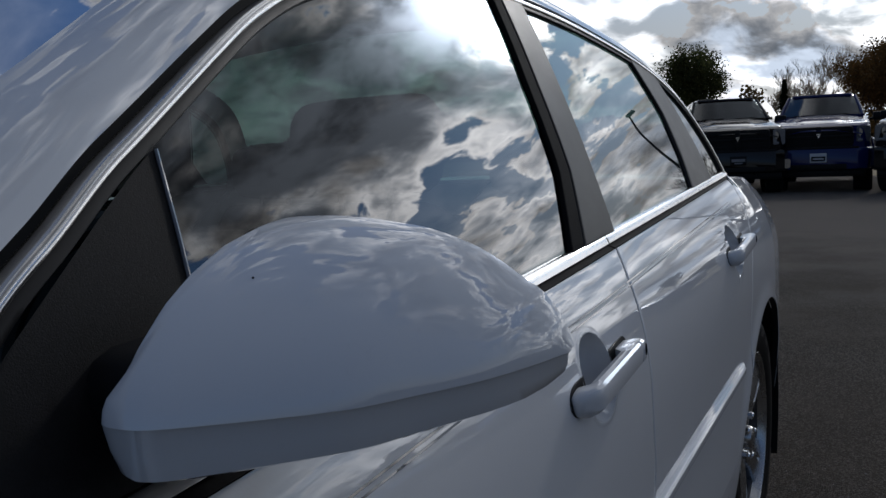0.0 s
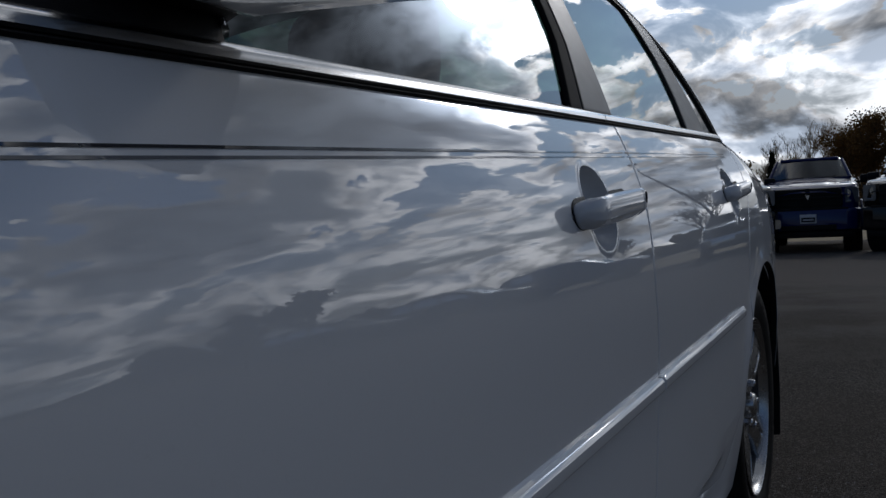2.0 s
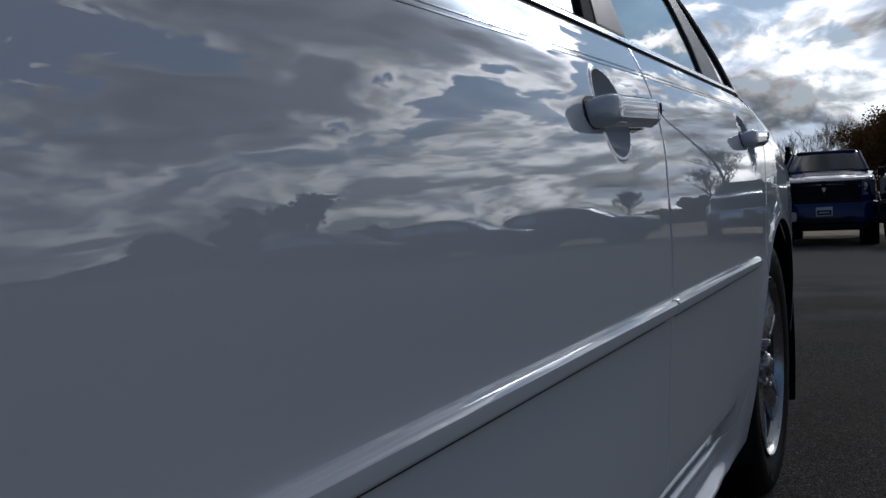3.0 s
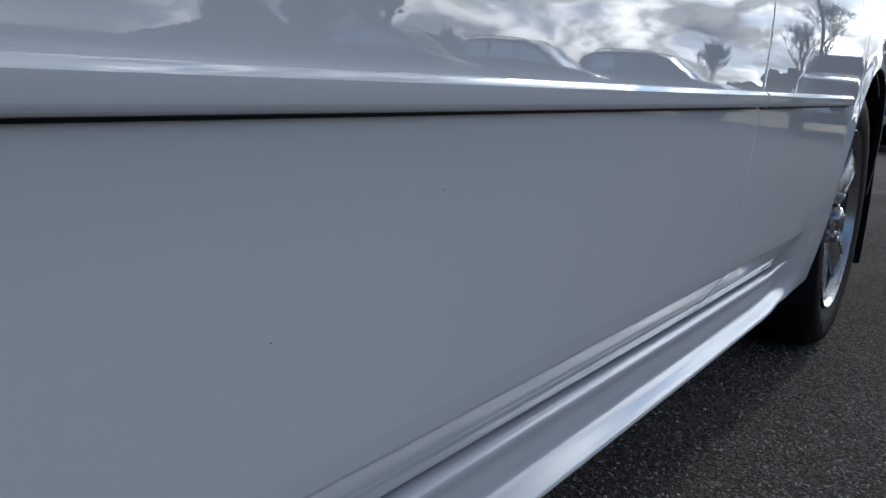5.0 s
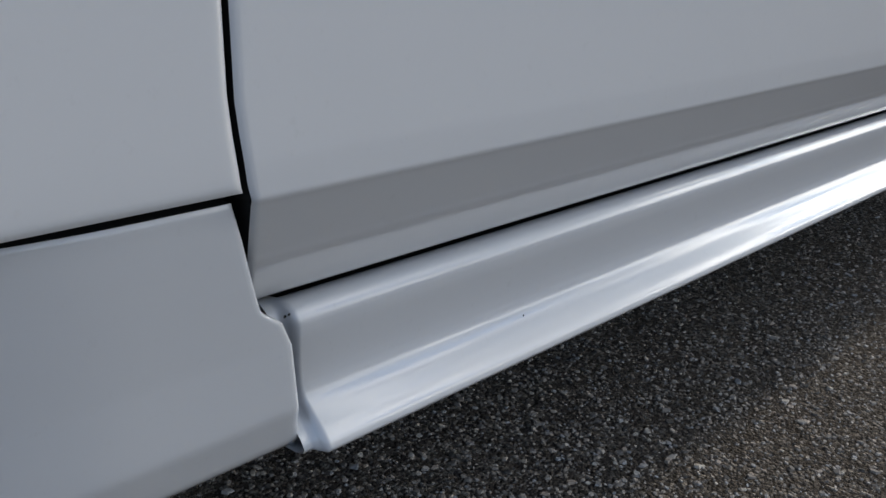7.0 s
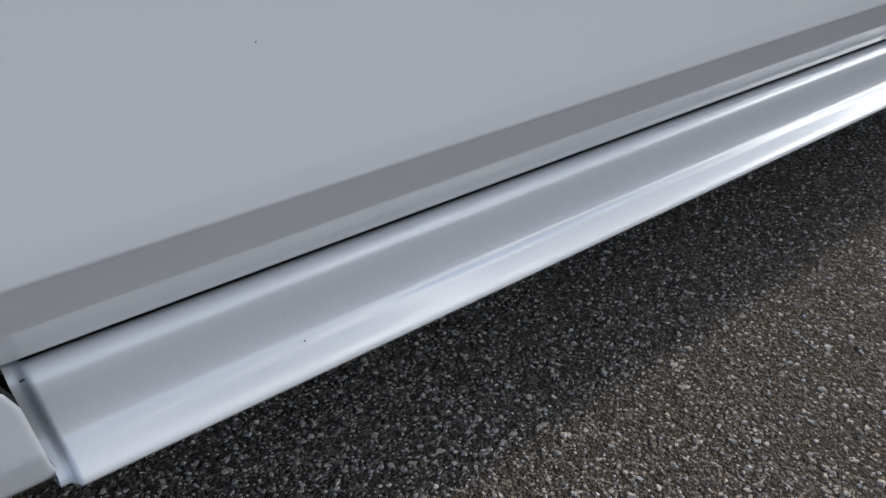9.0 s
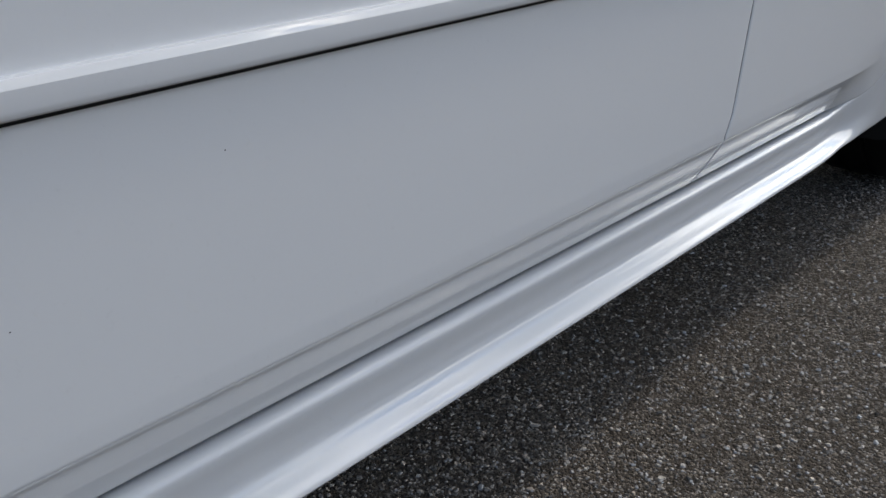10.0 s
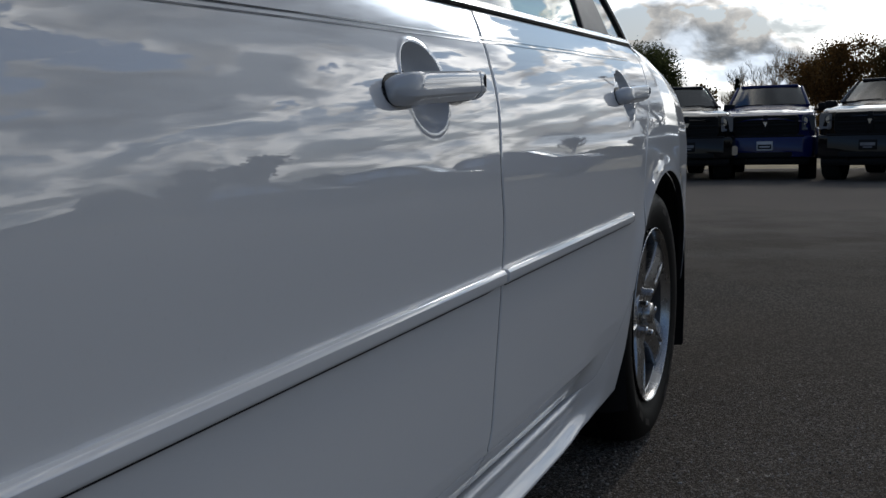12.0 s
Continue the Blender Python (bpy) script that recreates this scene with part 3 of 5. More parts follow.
def door_handle(parent, cy, cz, right=False):
    """A pull handle that bridges the recess: a bar with a flat face and a chamfered lower side, and an end cap with a keyhole."""
    y0, y1 = cy - .098, cy + .122
    cut = y0 + .865 * (y1 - y0)

    def ring(y, shift=0.0):
        u = (y - y0) / (y1 - y0)
        lift = .029 * min(1, 1 - max(.14 - u, 0) ** 2 / .0196 * .62) - .006 * max((u - .92) / .08, 0) ** 2
        size = min(1, math.sqrt(max(1 - (1 - min(max(u, 0) / .09, 1)) ** 2, 0)) * .68 + .32, (max(1 - u, 0) / .05) ** .5 * .45 + .55)
        zc = cz - .0005 + .070 * (y - cy)
        base = float(side(y, zc))
        leg = u < .12 or u > .74                     # the bar stands on a foot at each end
        return [(base + (-.001 if leg and o < -.015 else max(lift + o * (.6 + .4 * size), -.001)), zc + z * size) for o, z in HANDLE_FACE]
    spans = (("handle", np.concatenate([y0 + .024 * np.linspace(0, 1, 9)[:-1] ** 1.6, np.linspace(y0 + .024, cut - .002, 20), [cut - .0008]]), ""),
             ("handle_cap", np.concatenate([[cut + .0008, cut + .002], np.linspace(cut + .006, y1 - .004, 8), [y1 - .002, y1 - .0006]]), "white handle end cap"))
    for nm, ys, lab in spans:
        secs = [[float(y), ring(y)] for y in ys]
        ends = (0, len(secs) - 1)
        for k in ends:                               # rounded edges at the cut and the ends
            zc = sum(z for _, z in secs[k][1]) / len(HANDLE_FACE)
            secs[k][1] = [(x - .0012, zc + (z - zc) * .95) for x, z in secs[k][1]]
        bm = loft_bm(secs)
        for v in bm.verts:                           # the cut leans with the bar
            if abs(v.co.y - cut) < .0015:
                v.co.y -= .16 * (v.co.z - cz - .005)
        bmesh.ops.recalc_face_normals(bm, faces=bm.faces)
        if right:
            for v in bm.verts:
                v.co.x = 2 * CX - v.co.x
            bmesh.ops.reverse_faces(bm, faces=bm.faces)
        part(nm, bm, WHITE, parent, lab, 26)
    if not right:
        y = y1 - .0150
        r = ring(y)
        bm = lathe_bm([(.0001, .0012), (.0050, .0012), (.0058, .0004), (.006, -.004)], 20)
        for v in bm.verts:
            v.co.z *= 1.35
        bmesh.ops.rotate(bm, verts=bm.verts, matrix=Matrix.Rotation(radians(20), 3, "Z"))
        bmesh.ops.translate(bm, verts=bm.verts, vec=(r[5][0] - .0006, y, cz + .004 + .07 * (y - cy)))
        part("keyhole", bm, TRIM, parent, "dark key slot")
        # rubber seats under both ends of the bar
        for ya, yb in ((y0 - .006, cy - .048), (cy + .050, y1 + .005)):
            verts, n = [], 14
            for k in range(n):
                y = ya + (yb - ya) * k / (n - 1)
                d = min((y - (y0 - .006)) / .030, (y1 + .005 - y) / .014, 1)
                h = .0186 * math.sqrt(max(1 - (1 - max(d, 0)) ** 2, .02))
                zc = cz - .001 + .070 * (y - cy)
                for s, o in ((-1, -.002), (-.97, .0012), (.97, .0012), (1, -.002)):
                    verts.append((float(side(y, zc + s * h)) + o, y, zc + s * h))
            raw_part("handle_seat", verts, grid_faces(n, 4), TRIM, parent, "black rubber handle seat", sharp=40)


def window_pane(name, yl, yr, parent, right):
    return skin(name, yl, yr, lambda y: belt_z(y) + .010, lambda y: glass_top(y) + .004, GLASS, parent, 18, 14, roll=0, flange=0, off=-.004, right=right,
                length=.8, height=.3)


def build_door(car, which, right):
    nm = ("front_door" if which == 0 else "rear_door")
    if which == 0:
        yl, yr = on(SEAM_FRONT, GAP), on(SEAM_MID, -GAP_MID)
        rec, L = (1.452, .8575), 1.09
        a, b = ((1.452 + d - lerp(.8575, SEAM_FRONT)) / (lerp(.8575, SEAM_MID) - lerp(.8575, SEAM_FRONT)) for d in (-.066, .066))
    else:
        yl, yr = on(SEAM_MID, GAP_MID), rear_edge
        rec, L = (2.424, .888), .90
        a, b = ((2.424 + d - lerp(.888, SEAM_MID)) / (float(rear_edge(.888)) - lerp(.888, SEAM_MID)) for d in (-.066, .066))
    fine = not right
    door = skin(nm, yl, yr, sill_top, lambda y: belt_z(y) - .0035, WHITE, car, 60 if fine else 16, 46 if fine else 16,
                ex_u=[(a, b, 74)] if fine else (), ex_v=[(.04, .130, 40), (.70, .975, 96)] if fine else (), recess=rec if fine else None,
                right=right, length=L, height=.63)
    door_handle(door, *rec, right=right)
    ylo, yhi = ((.565, 1.6388) if which == 0 else (1.6422, 2.428))

    def tall(y):
        return .0218 - .0010 * (y - .6)

    def mould(y):
        e = min((y - ylo) / .002, (yhi - y) / (.002 if which == 0 else .03), 1.0)
        e = max(e, 0.0) ** .5
        zt = MOULD_Z + .0170 * (y - .59)
        zb = zt - tall(y)
        return [(-.003, zt + .0005), (.0066 * e, zt), (.0078 * e, zt - .0006), (.0104 * e, zt - .0037), (.0110 * e, zt - .0048), (.0110 * e, zb + .0060),
                (.0106 * e, zb + .0042), (.0094 * e, zb + .0024), (.0070 * e, zb + .0009), (.0040 * e, zb), (-.003, zb)]

    def mould_gap(y):
        zt = MOULD_Z + .0170 * (y - .59) - tall(y) + .0001
        e = min(max((yhi - .02 - y) / .02, .25), 1)
        return [(-.002, zt), (.0052 * e, zt - .0001), (.0046 * e, zt - .0018), (-.002, zt - .0022)]
    ys = [ylo, ylo + .001, ylo + .004, *np.linspace(ylo + .02, yhi - .03, 40), yhi - .02, yhi - .01, yhi - .004, yhi]
    strip_along("side_moulding", ys, mould, WHITE, door, right, "body-coloured rubbing strip", sharp=22)

    # black strip draws the shade line in the joint below the moulding
    strip_along("moulding_seal", np.linspace(ylo + .004, yhi - .02, 30), mould_gap, TRIM, door, right, "dark strip for the shaded joint under the rubbing strip")

    def stripe(lo, hi):
        return lambda y: [(.0006, float(belt_z(y)) - lo - .006 * (1.05 - y)), (.0007, float(belt_z(y)) - hi - .006 * (1.05 - y))]
    s0, s1 = ((.545, 1.655) if which == 0 else (1.668, 2.60))
    sy = np.linspace(s0, s1, 40)
    strip_along("pinstripe", sy, stripe(.0505, .0523), STRIPE_DARK, door, right, "dark pinstripe", caps=False)
    strip_along("pinstripe", sy, stripe(.0562, .0579), STRIPE_GREY, door, right, "grey pinstripe", caps=False)

    # bright belt strip with a rubber lip under it
    by0, by1 = ((.60, 1.694) if which == 0 else (1.699, 2.79))
    by = np.linspace(by0, by1, 40)

    def belt(y):
        z = float(belt_z(y))
        return [(-.012, z + .0010), (.0035, z + .0012), (.0060, z + .0032), (.0058, z + .0085), (.0030, z + .0140), (-.004, z + .0160), (-.012, z + .0160)]

    def lip(y):
        z = float(belt_z(y))
        return [(-.012, z - .0056), (.0012, z - .0052), (.0034, z - .0032), (.0030, z + .0002), (.0012, z + .0009), (-.012, z + .0009)]
    strip_along("belt_trim", by, belt, CHROME, door, right, "bright metal belt strip")
    strip_along("belt_seal", by, lip, SEAL, door, right, "black rubber belt seal")

    if which == 0:
        window_pane("window_pane", on(SAIL_EDGE), on(B_FRONT, .004), door, right)
        skin("sail_panel", lambda z: np.interp(z, [p[1] for p in GLASS_EDGE[:6]], [p[0] for p in GLASS_EDGE[:6]]) + .001, on(SAIL_EDGE, -.001),
             lambda y: belt_z(y) + .012, lambda y: glass_top(y) + .002, SAIL, door, 20, 20, roll=0, flange=0, off=.002, right=right, length=.2, height=.2,
             label="grained black mirror mounting panel")
        # thin light edge of the glass run beside the mounting panel
        tp = [(float(side(lerp(z, SAIL_EDGE), z)) + .003, float(lerp(z, SAIL_EDGE)), z) for z in (.975, 1.03, 1.09, 1.145)]
        bm = tube_bm(tp if not right else [mirrored(v) for v in tp], .0016, 6)
        part("glass_run", bm, STRIPE_GREY, door, "grey glass guide")
        skin("pillar_trim", on(B_FRONT, 0), on(B_MID, -.0015), lambda y: belt_z(y) + .012, lambda y: glass_top(y) + .010, SEAL, door, 8, 24, roll=.002,
             flange=.008, off=.003, right=right, length=.05, height=.3, label="black window pillar edge")
    else:
        window_pane("window_pane", on(B_REAR, -.004), on(C_FRONT, .004), door, right)
        window_pane("quarter_pane", on(C_REAR, -.004), const(2.80), door, right)
        skin("pillar_trim", on(B_MID, .0015), on(B_REAR, 0), lambda y: belt_z(y) + .012, lambda y: glass_top(y) + .010, SATIN, door, 8, 24, roll=.002,
             flange=.008, off=.004, right=right, length=.1, height=.3, label="satin black window pillar cover")
        skin("pillar_trim", on(C_FRONT, 0), on(C_REAR, 0), lambda y: belt_z(y) + .012, lambda y: glass_top(y) + .010, SATIN, door, 10, 24, roll=.002,
             flange=.008, off=.003, right=right, length=.1, height=.25, label="satin black divider post")
    return door


def build_panels(car, right):
    k = 1 if not right else 2
    skin("front_fender", const(-.86), on(SEAM_FRONT, -GAP), lambda y: np.maximum(.383, np.where(np.abs(np.asarray(y)) < ARCH, arch_over(y, 0.0), .36)),
         lambda y: belt_z(y) - .004, WHITE, car, 70 // k, 36 // k, right=right, length=1.4, height=.5, label="")
    # the piece below the fender, in front of the sill
    low_r = [(.20, .592), (.228, .590), (.25, .583), (.298, .5755), (.312, .5690), (.3175, .5620), (.321, .5572), (.340, .5512), (.360, .5455), (.3775, .5400), (.40, .536)]

    def low_x(y, z):
        return lerp(z, [(.20, -.07), (.226, -.046), (.236, -.034), (.26, -.024), (.30, -.018), (.36, -.006), (.378, -.003), (.40, -.003)]) - .03 * np.clip((.50 - np.asarray(y)) / .13, 0, 1) ** 2
    skin("fender_extension", const(.385), on(low_r, 0), const(.226), const(.3775), WHITE, car, 30 // k, 44 // k, ex_v=[(.40, .62, 26)], right=right, surface=low_x,
         length=.2, height=.15)

    def quarter_low(y):
        y = np.asarray(y, float)
        return np.where(y < HUB_Y + ARCH - .004, arch_over(y, HUB_Y), .36)
    quarter = skin("quarter_panel", lambda z: np.where(np.asarray(z) > .622, lerp(z, SEAM_REAR) + GAP, 2.535 + 0 * np.asarray(z)), const(4.14), quarter_low,
                   lambda y: belt_z(y) - .004, WHITE, car, 80 // k, 40 // k, right=right, length=1.6, height=.45)
    # lower rear valance behind the wheel
    skin("rear_valance", lambda z: HUB_Y + np.sqrt(np.maximum(ARCH ** 2 - (np.asarray(z) - HUB_Z) ** 2, .01)) + .0, const(4.12), const(.24), const(.356), WHITE, car, 24, 10, off=-.10,
         right=right, length=.9, height=.12)

    # sill skirt: ridge on top, hollow face, flared lower lip
    prof = [(.70, -.075), (.95, -.054), (.99, -.0475), (1.0, -.0445), (.99, -.0385), (.955, -.0330), (.91, -.0302), (.86, -.0298), (.76, -.0322), (.64, -.0350),
            (.52, -.0376), (.42, -.0392), (.36, -.0392), (.30, -.0372), (.23, -.0322), (.16, -.0265), (.10, -.0215), (.05, -.0190), (.015, -.0205), (-.008, -.027), (-.03, -.045), (-.035, -.09)]
    us = np.concatenate([np.linspace(0, .008, 8)[:-1], np.linspace(.008, 1, 90 // k)])
    verts = []
    for u in us:
        for i, (f, x) in enumerate(prof):
            z = .229 + f * .085
            for _ in range(8):
                y = max(.5845 + u * (float(arch_front(max(z, .226))) - .5845), .5845)
                w = min(max((y - 2.06) / .26, 0), 1)
                w = w * w * (3 - 2 * w)
                zt, zbm = float(sill_top(y)) - .0070 + .0055 * w, .229 + .016 * max((y - 2.0) / .40, 0)
                z = zbm + f * (zt - zbm)
            tucked = {0: .030, 1: .012, 2: .005, len(prof) - 1: .04, len(prof) - 2: .012}.get(i, 0.0)
            lo = (x + float(plan(y))) * (1 - w) + (float(side(y, z)) - .0008 - tucked) * w
            edge = .008 * min(max(1 - (y - .5905) / .004, 0), 1) ** .8
            verts.append((lo - edge, y - .009 * min(max((f - .2) / .7, 0), 1) * (1 - u), z))
    if right:
        verts = [mirrored(v) for v in verts]
    raw_part("sill_skirt", verts, grid_faces(len(us), len(prof), not right), SKIRT_WHITE, car, sharp=70)
    return quarter


def build_greenhouse(car, right):
    n = len(EDGE)
    band("window_seal", [(-.003, -.004, 0), (0, .001, 0), (.005, .002, 0), (.0082, .001, 0)], TRIM, car, right, "black rubber window seal", 6, n - 2)
    band("window_surround", [(.0078, -.002, 0), (.0084, .0038, 0), (.0096, .0050, 0), (.0130, .0056, 0), (.0156, .0050, 0), (.0166, .0036, 0), (.0172, -.010, 0)], CHROME, car, right,
         "bright metal window surround", 6, n - 3)
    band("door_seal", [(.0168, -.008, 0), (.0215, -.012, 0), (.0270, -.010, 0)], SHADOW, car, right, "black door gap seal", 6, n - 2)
    band("roof_rail", RAIL, WHITE, car, right, "", 0, n)


def revolve_wheel(car_or_empty, cy, right):
    R = .336
    rim_prof = [(.226, .000), (.2266, .003), (.2252, .0042), (.2232, .0025), (.2205, -.009), (.2180, -.020), (.2115, -.024)]
    barrel = [(.2115, -.020), (.209, -.030), (.204, -.080), (.196, -.15), (.205, -.20), (.22, -.21)]
    wheel = part("wheel", lathe_bm(rim_prof, 96), ALLOY, car_or_empty, "machined silver alloy wheel with black tyre", 40)
    rim = wheel
    # the barrel's shade is put into its darker alloy colour
    part("rim_barrel", lathe_bm(barrel, 64), ALLOY_DARK, wheel, "inner rim barrel coloured as if in shade", 40)
    tyre_prof = [(.222, -.018), (.228, -.006), (.236, -.004), (.25, .004), (.27, .009), (.292, .010), (.309, .004), (.319, -.006), (.3275, -.018), (.333, -.034),
                 (.336, -.055), (.3365, -.075), (.331, -.078), (.331, -.084), (.3365, -.087), (.3365, -.135), (.331, -.138), (.331, -.144), (.336, -.147), (.333, -.19), (.322, -.212),
                 (.29, -.226), (.25, -.224), (.222, -.21)]
    tyre = part("tyre", lathe_bm(tyre_prof, 96), RUBBER, wheel, "black rubber tyre", 40)
    # raised ring of writing on the sidewall
    for k in range(22):
        a0 = 2 * math.pi * k / 22
        if k % 11 in (0, 1, 5, 6, 10):
            continue
        a1 = a0 + .16
        bm = bmesh.new()
        pts = []
        for r, x in ((.272, .0092), (.288, .0105)):
            for a in (a0, a1):
                pts.append(bm.verts.new((x + .0008, r * math.cos(a), r * math.sin(a))))
        bm.faces.new((pts[0], pts[1], pts[3], pts[2]))
        part("sidewall_bar", bm, SATIN, tyre, "raised bar of sidewall lettering")
    # added black disc stands in for the shade behind the spokes
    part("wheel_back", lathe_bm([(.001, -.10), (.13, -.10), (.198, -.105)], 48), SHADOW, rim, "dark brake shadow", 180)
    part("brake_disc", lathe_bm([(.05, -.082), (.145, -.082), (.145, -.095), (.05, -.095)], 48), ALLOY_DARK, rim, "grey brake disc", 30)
    for k in range(5):
        a = 2 * math.pi * k / 5 + radians(90 + 18)
        # two raised ribs with a sunk groove between them
        bm = bmesh.new()
        rows = []
        for r in np.linspace(.045, .2165, 22):
            u = (r - .045) / .1715
            w = .037 + .016 * (1 - u) ** 2 + .030 * u ** 2
            zf = -.012 + .004 * math.sin(u * math.pi) + .006 * u ** 3 - .012 * (1 - u) ** 2
            g = .012 * min(max((u - .42) / .08, 0), 1, max((.90 - u) / .06, 0))
            rows.append((r, [(-w, zf - .034), (-w, zf - .014), (-w * .94, zf - .0085), (-w * .55, zf - .0035), (-w * .16, zf), (-w * .09, zf - .0005 - .3 * g), (-w * .07, zf - .0005 - g),
                             (w * .07, zf - .0005 - g), (w * .09, zf - .0005 - .3 * g), (w * .16, zf), (w * .55, zf - .0035), (w * .94, zf - .0085), (w, zf - .014), (w, zf - .034)]))
        rings = []
        for r, pts in rows:
            rings.append([bm.verts.new((x, r * math.cos(a) - t * math.sin(a), r * math.sin(a) + t * math.cos(a))) for t, x in pts])
        for r0, r1 in zip(rings, rings[1:]):
            for q in range(len(r0) - 1):
                bm.faces.new((r0[q], r0[q + 1], r1[q + 1], r1[q]))
        bmesh.ops.recalc_face_normals(bm, faces=bm.faces)
        part("spoke", bm, ALLOY, rim, "grooved silver alloy spoke", 35)
        b = a + radians(36)
        bm = lathe_bm([(.0001, .0115), (.006, .0115), (.0095, .008), (.0105, -.012), (.0105, -.03)], 6)
        bmesh.ops.translate(bm, verts=bm.verts, vec=(-.012, .0575 * math.cos(b), .0575 * math.sin(b)))
        part("lug_nut", bm, CHROME, rim, "bright lug nut", 20)
    part("hub_plate", lathe_bm([(.0001, -.020), (.05, -.020), (.075, -.022), (.085, -.034), (.085, -.06)], 48), ALLOY, rim, "silver hub plate", 35)
    part("centre_cap", lathe_bm([(.0001, .004), (.020, .003), (.028, -.001), (.031, -.008), (.031, -.03)], 32), ALLOY, rim, "silver centre cap", 35)
    m = pose(-.030, cy, R, 0, 0, 0)
    if right:
        m = pose(2 * CX + .030, cy, R, 0, 0, 180)
    wheel.matrix_basis = m
    return wheel


MIRROR_X = smooth_curve([(0, -.0400), (.05, -.0330), (.15, -.0088), (.26, .0101), (.43, .0413), (.58, .0698), (.72, .0901), (.85, .1094), (.93, .1220), (1, .1335)], 12)
MIRROR_Y = smooth_curve([(0, .7760), (.03, .7690), (.08, .7655), (.15, .7675), (.26, .7798), (.43, .8052), (.58, .8321), (.72, .8654), (.85, .9008), (.93, .9350), (1, .979)], 12)
MIRROR_TOP = smooth_curve([(0, 1.0930), (.07, 1.0985), (.17, 1.0995), (.28, 1.0980), (.40, 1.0940), (.50, 1.0893), (.60, 1.0815), (.68, 1.0745), (.76, 1.0650), (.85, 1.0525),
                           (.89, 1.0475), (.93, 1.0375), (.965, 1.0270), (.985, 1.0185), (1, 1.0120)], 10)
# the shell's section where it narrows into the neck: (depth, height) as shares
MIRROR_NECK = [(0, 0), (.004, .09), (.018, .14), (.05, .17), (.088, .20), (.118, .27), (.15, .36), (.185, .435), (.24, .53), (.295, .61), (.37, .69), (.45, .77), (.63, .90), (.82, .975), (1, 1)]


def build_mirror(car, right):
    """Swept-back door mirror: domed painted cap, flat lower skirt, black foot, glass facing the rear."""
    def plan_front(u):
        return np.interp(u, MIRROR_X[:, 0], MIRROR_X[:, 1]), np.interp(u, MIRROR_Y[:, 0], MIRROR_Y[:, 1])
    def top_z(u):
        return float(np.interp(u, MIRROR_TOP[:, 0], MIRROR_TOP[:, 1]))
    us = np.concatenate([np.linspace(0, .12, 12)[:-1], np.linspace(.12, .9, 30)[:-1], np.linspace(.9, 1, 10)])
    crease = 1.0095
    verts, m = [], 0
    for u in us:
        x, yf = (float(q) for q in plan_front(u))
        zt = top_z(u)
        back = .905 + .085 * u
        depth = max(back - yf, .004)
        ring = []
        necked = 1 - min(u / .085, 1) ** 2 * (3 - 2 * min(u / .085, 1))
        for k in range(15):                                     # from the crease up the dome to the rear lip
            a = radians(90 * k / 14)
            q = 1.42 - .25 * u
            d, h = 1 - math.cos(a) ** q, math.sin(a) ** q
            d, h = d + (MIRROR_NECK[k][0] - d) * necked, h + (MIRROR_NECK[k][1] - h) * necked
            ring.append((x + .006 * min(h * 2, 1) * necked, yf + depth * d, crease + (zt - crease) * h))
        verts += ring
        m = len(ring)
    fl = lambda vs: [mirrored(v) for v in vs] if right else vs
    cap = thing = raw_part("wing_mirror", fl(verts), grid_faces(len(us), m, not right), WHITE, car, "white painted mirror cap", sharp=60)
    # skirt below the crease
    verts = []
    for u in us:
        x, yf = (float(q) for q in plan_front(u))
        back = .905 + .085 * u
        low = float(lerp(u, [(0, .982), (.1, .9765), (.5, .981), (.8, .984), (.93, .9845), (.97, .987), (1, .992)]))
        d = max(back - yf, .004)
        inx = .012 * (1 - u)
        verts += [(x - .0010, yf + .0010, crease), (x - .0022, yf + .0022, crease - .0028), (x - .0035 + inx * .2, yf + min(.0045, d * .4), (crease + low) / 2), (x - .0065 + inx * .5, yf + min(.009, d * .6), low + .003),
                  (x - .011 + inx * .7, yf + min(.016, d * .7), low), (x - .03 + inx, yf + d * .8, low + .004), (x - .03 + inx, yf + d, low + .012)]
    raw_part("mirror_skirt", fl(verts), grid_faces(len(us), 7, right), WHITE, thing, "white painted lower mirror shell", sharp=40)
    # back frame and mirror glass
    verts, faces = [], []
    for i, u in enumerate(us):
        x, yf = (float(q) for q in plan_front(u))
        back = .905 + .085 * u
        verts += [(x - .01, back - .008, top_z(u) - .004), (x - .018, back - .008, crease - .012)]
    raw_part("mirror_glass", fl(verts), grid_faces(len(us), 2, not right), CHROME, thing, "silvered mirror glass", sharp=60)
    # black foot that joins the shell to the mounting panel
    secs = []
    for t in np.linspace(0, 1, 8):
        yc = .850 - .01 * t
        xc = -.095 + .070 * t
        h, wd = .032 - .008 * t, .060 - .012 * t
        ring = []
        for k in range(16):
            a = 2 * math.pi * k / 16
            ca, sa = math.cos(a), math.sin(a)
            ring.append((xc, yc + wd * math.copysign(abs(ca) ** .6, ca), 1.004 + .006 * t + h * math.copysign(abs(sa) ** .6, sa)))
        secs.append(ring)
    vs = [p for r in secs for p in r]
    fs = []
    for i in range(len(secs) - 1):
        for k in range(16):
            fs.append((i * 16 + k, i * 16 + (k + 1) % 16, (i + 1) * 16 + (k + 1) % 16, (i + 1) * 16 + k))
    fs.append(tuple(range(len(vs) - 16, len(vs))))
    raw_part("mirror_foot", fl(vs), fs, SAIL, thing, "black plastic mirror foot", sharp=50)
    if not right:
        bm = bmesh.new()
        bmesh.ops.create_icosphere(bm, subdivisions=1, radius=.0008)
        u = .34
        x, yf = (float(q) for q in plan_front(u))
        bmesh.ops.translate(bm, verts=bm.verts, vec=(.0030, .8432, 1.0726))
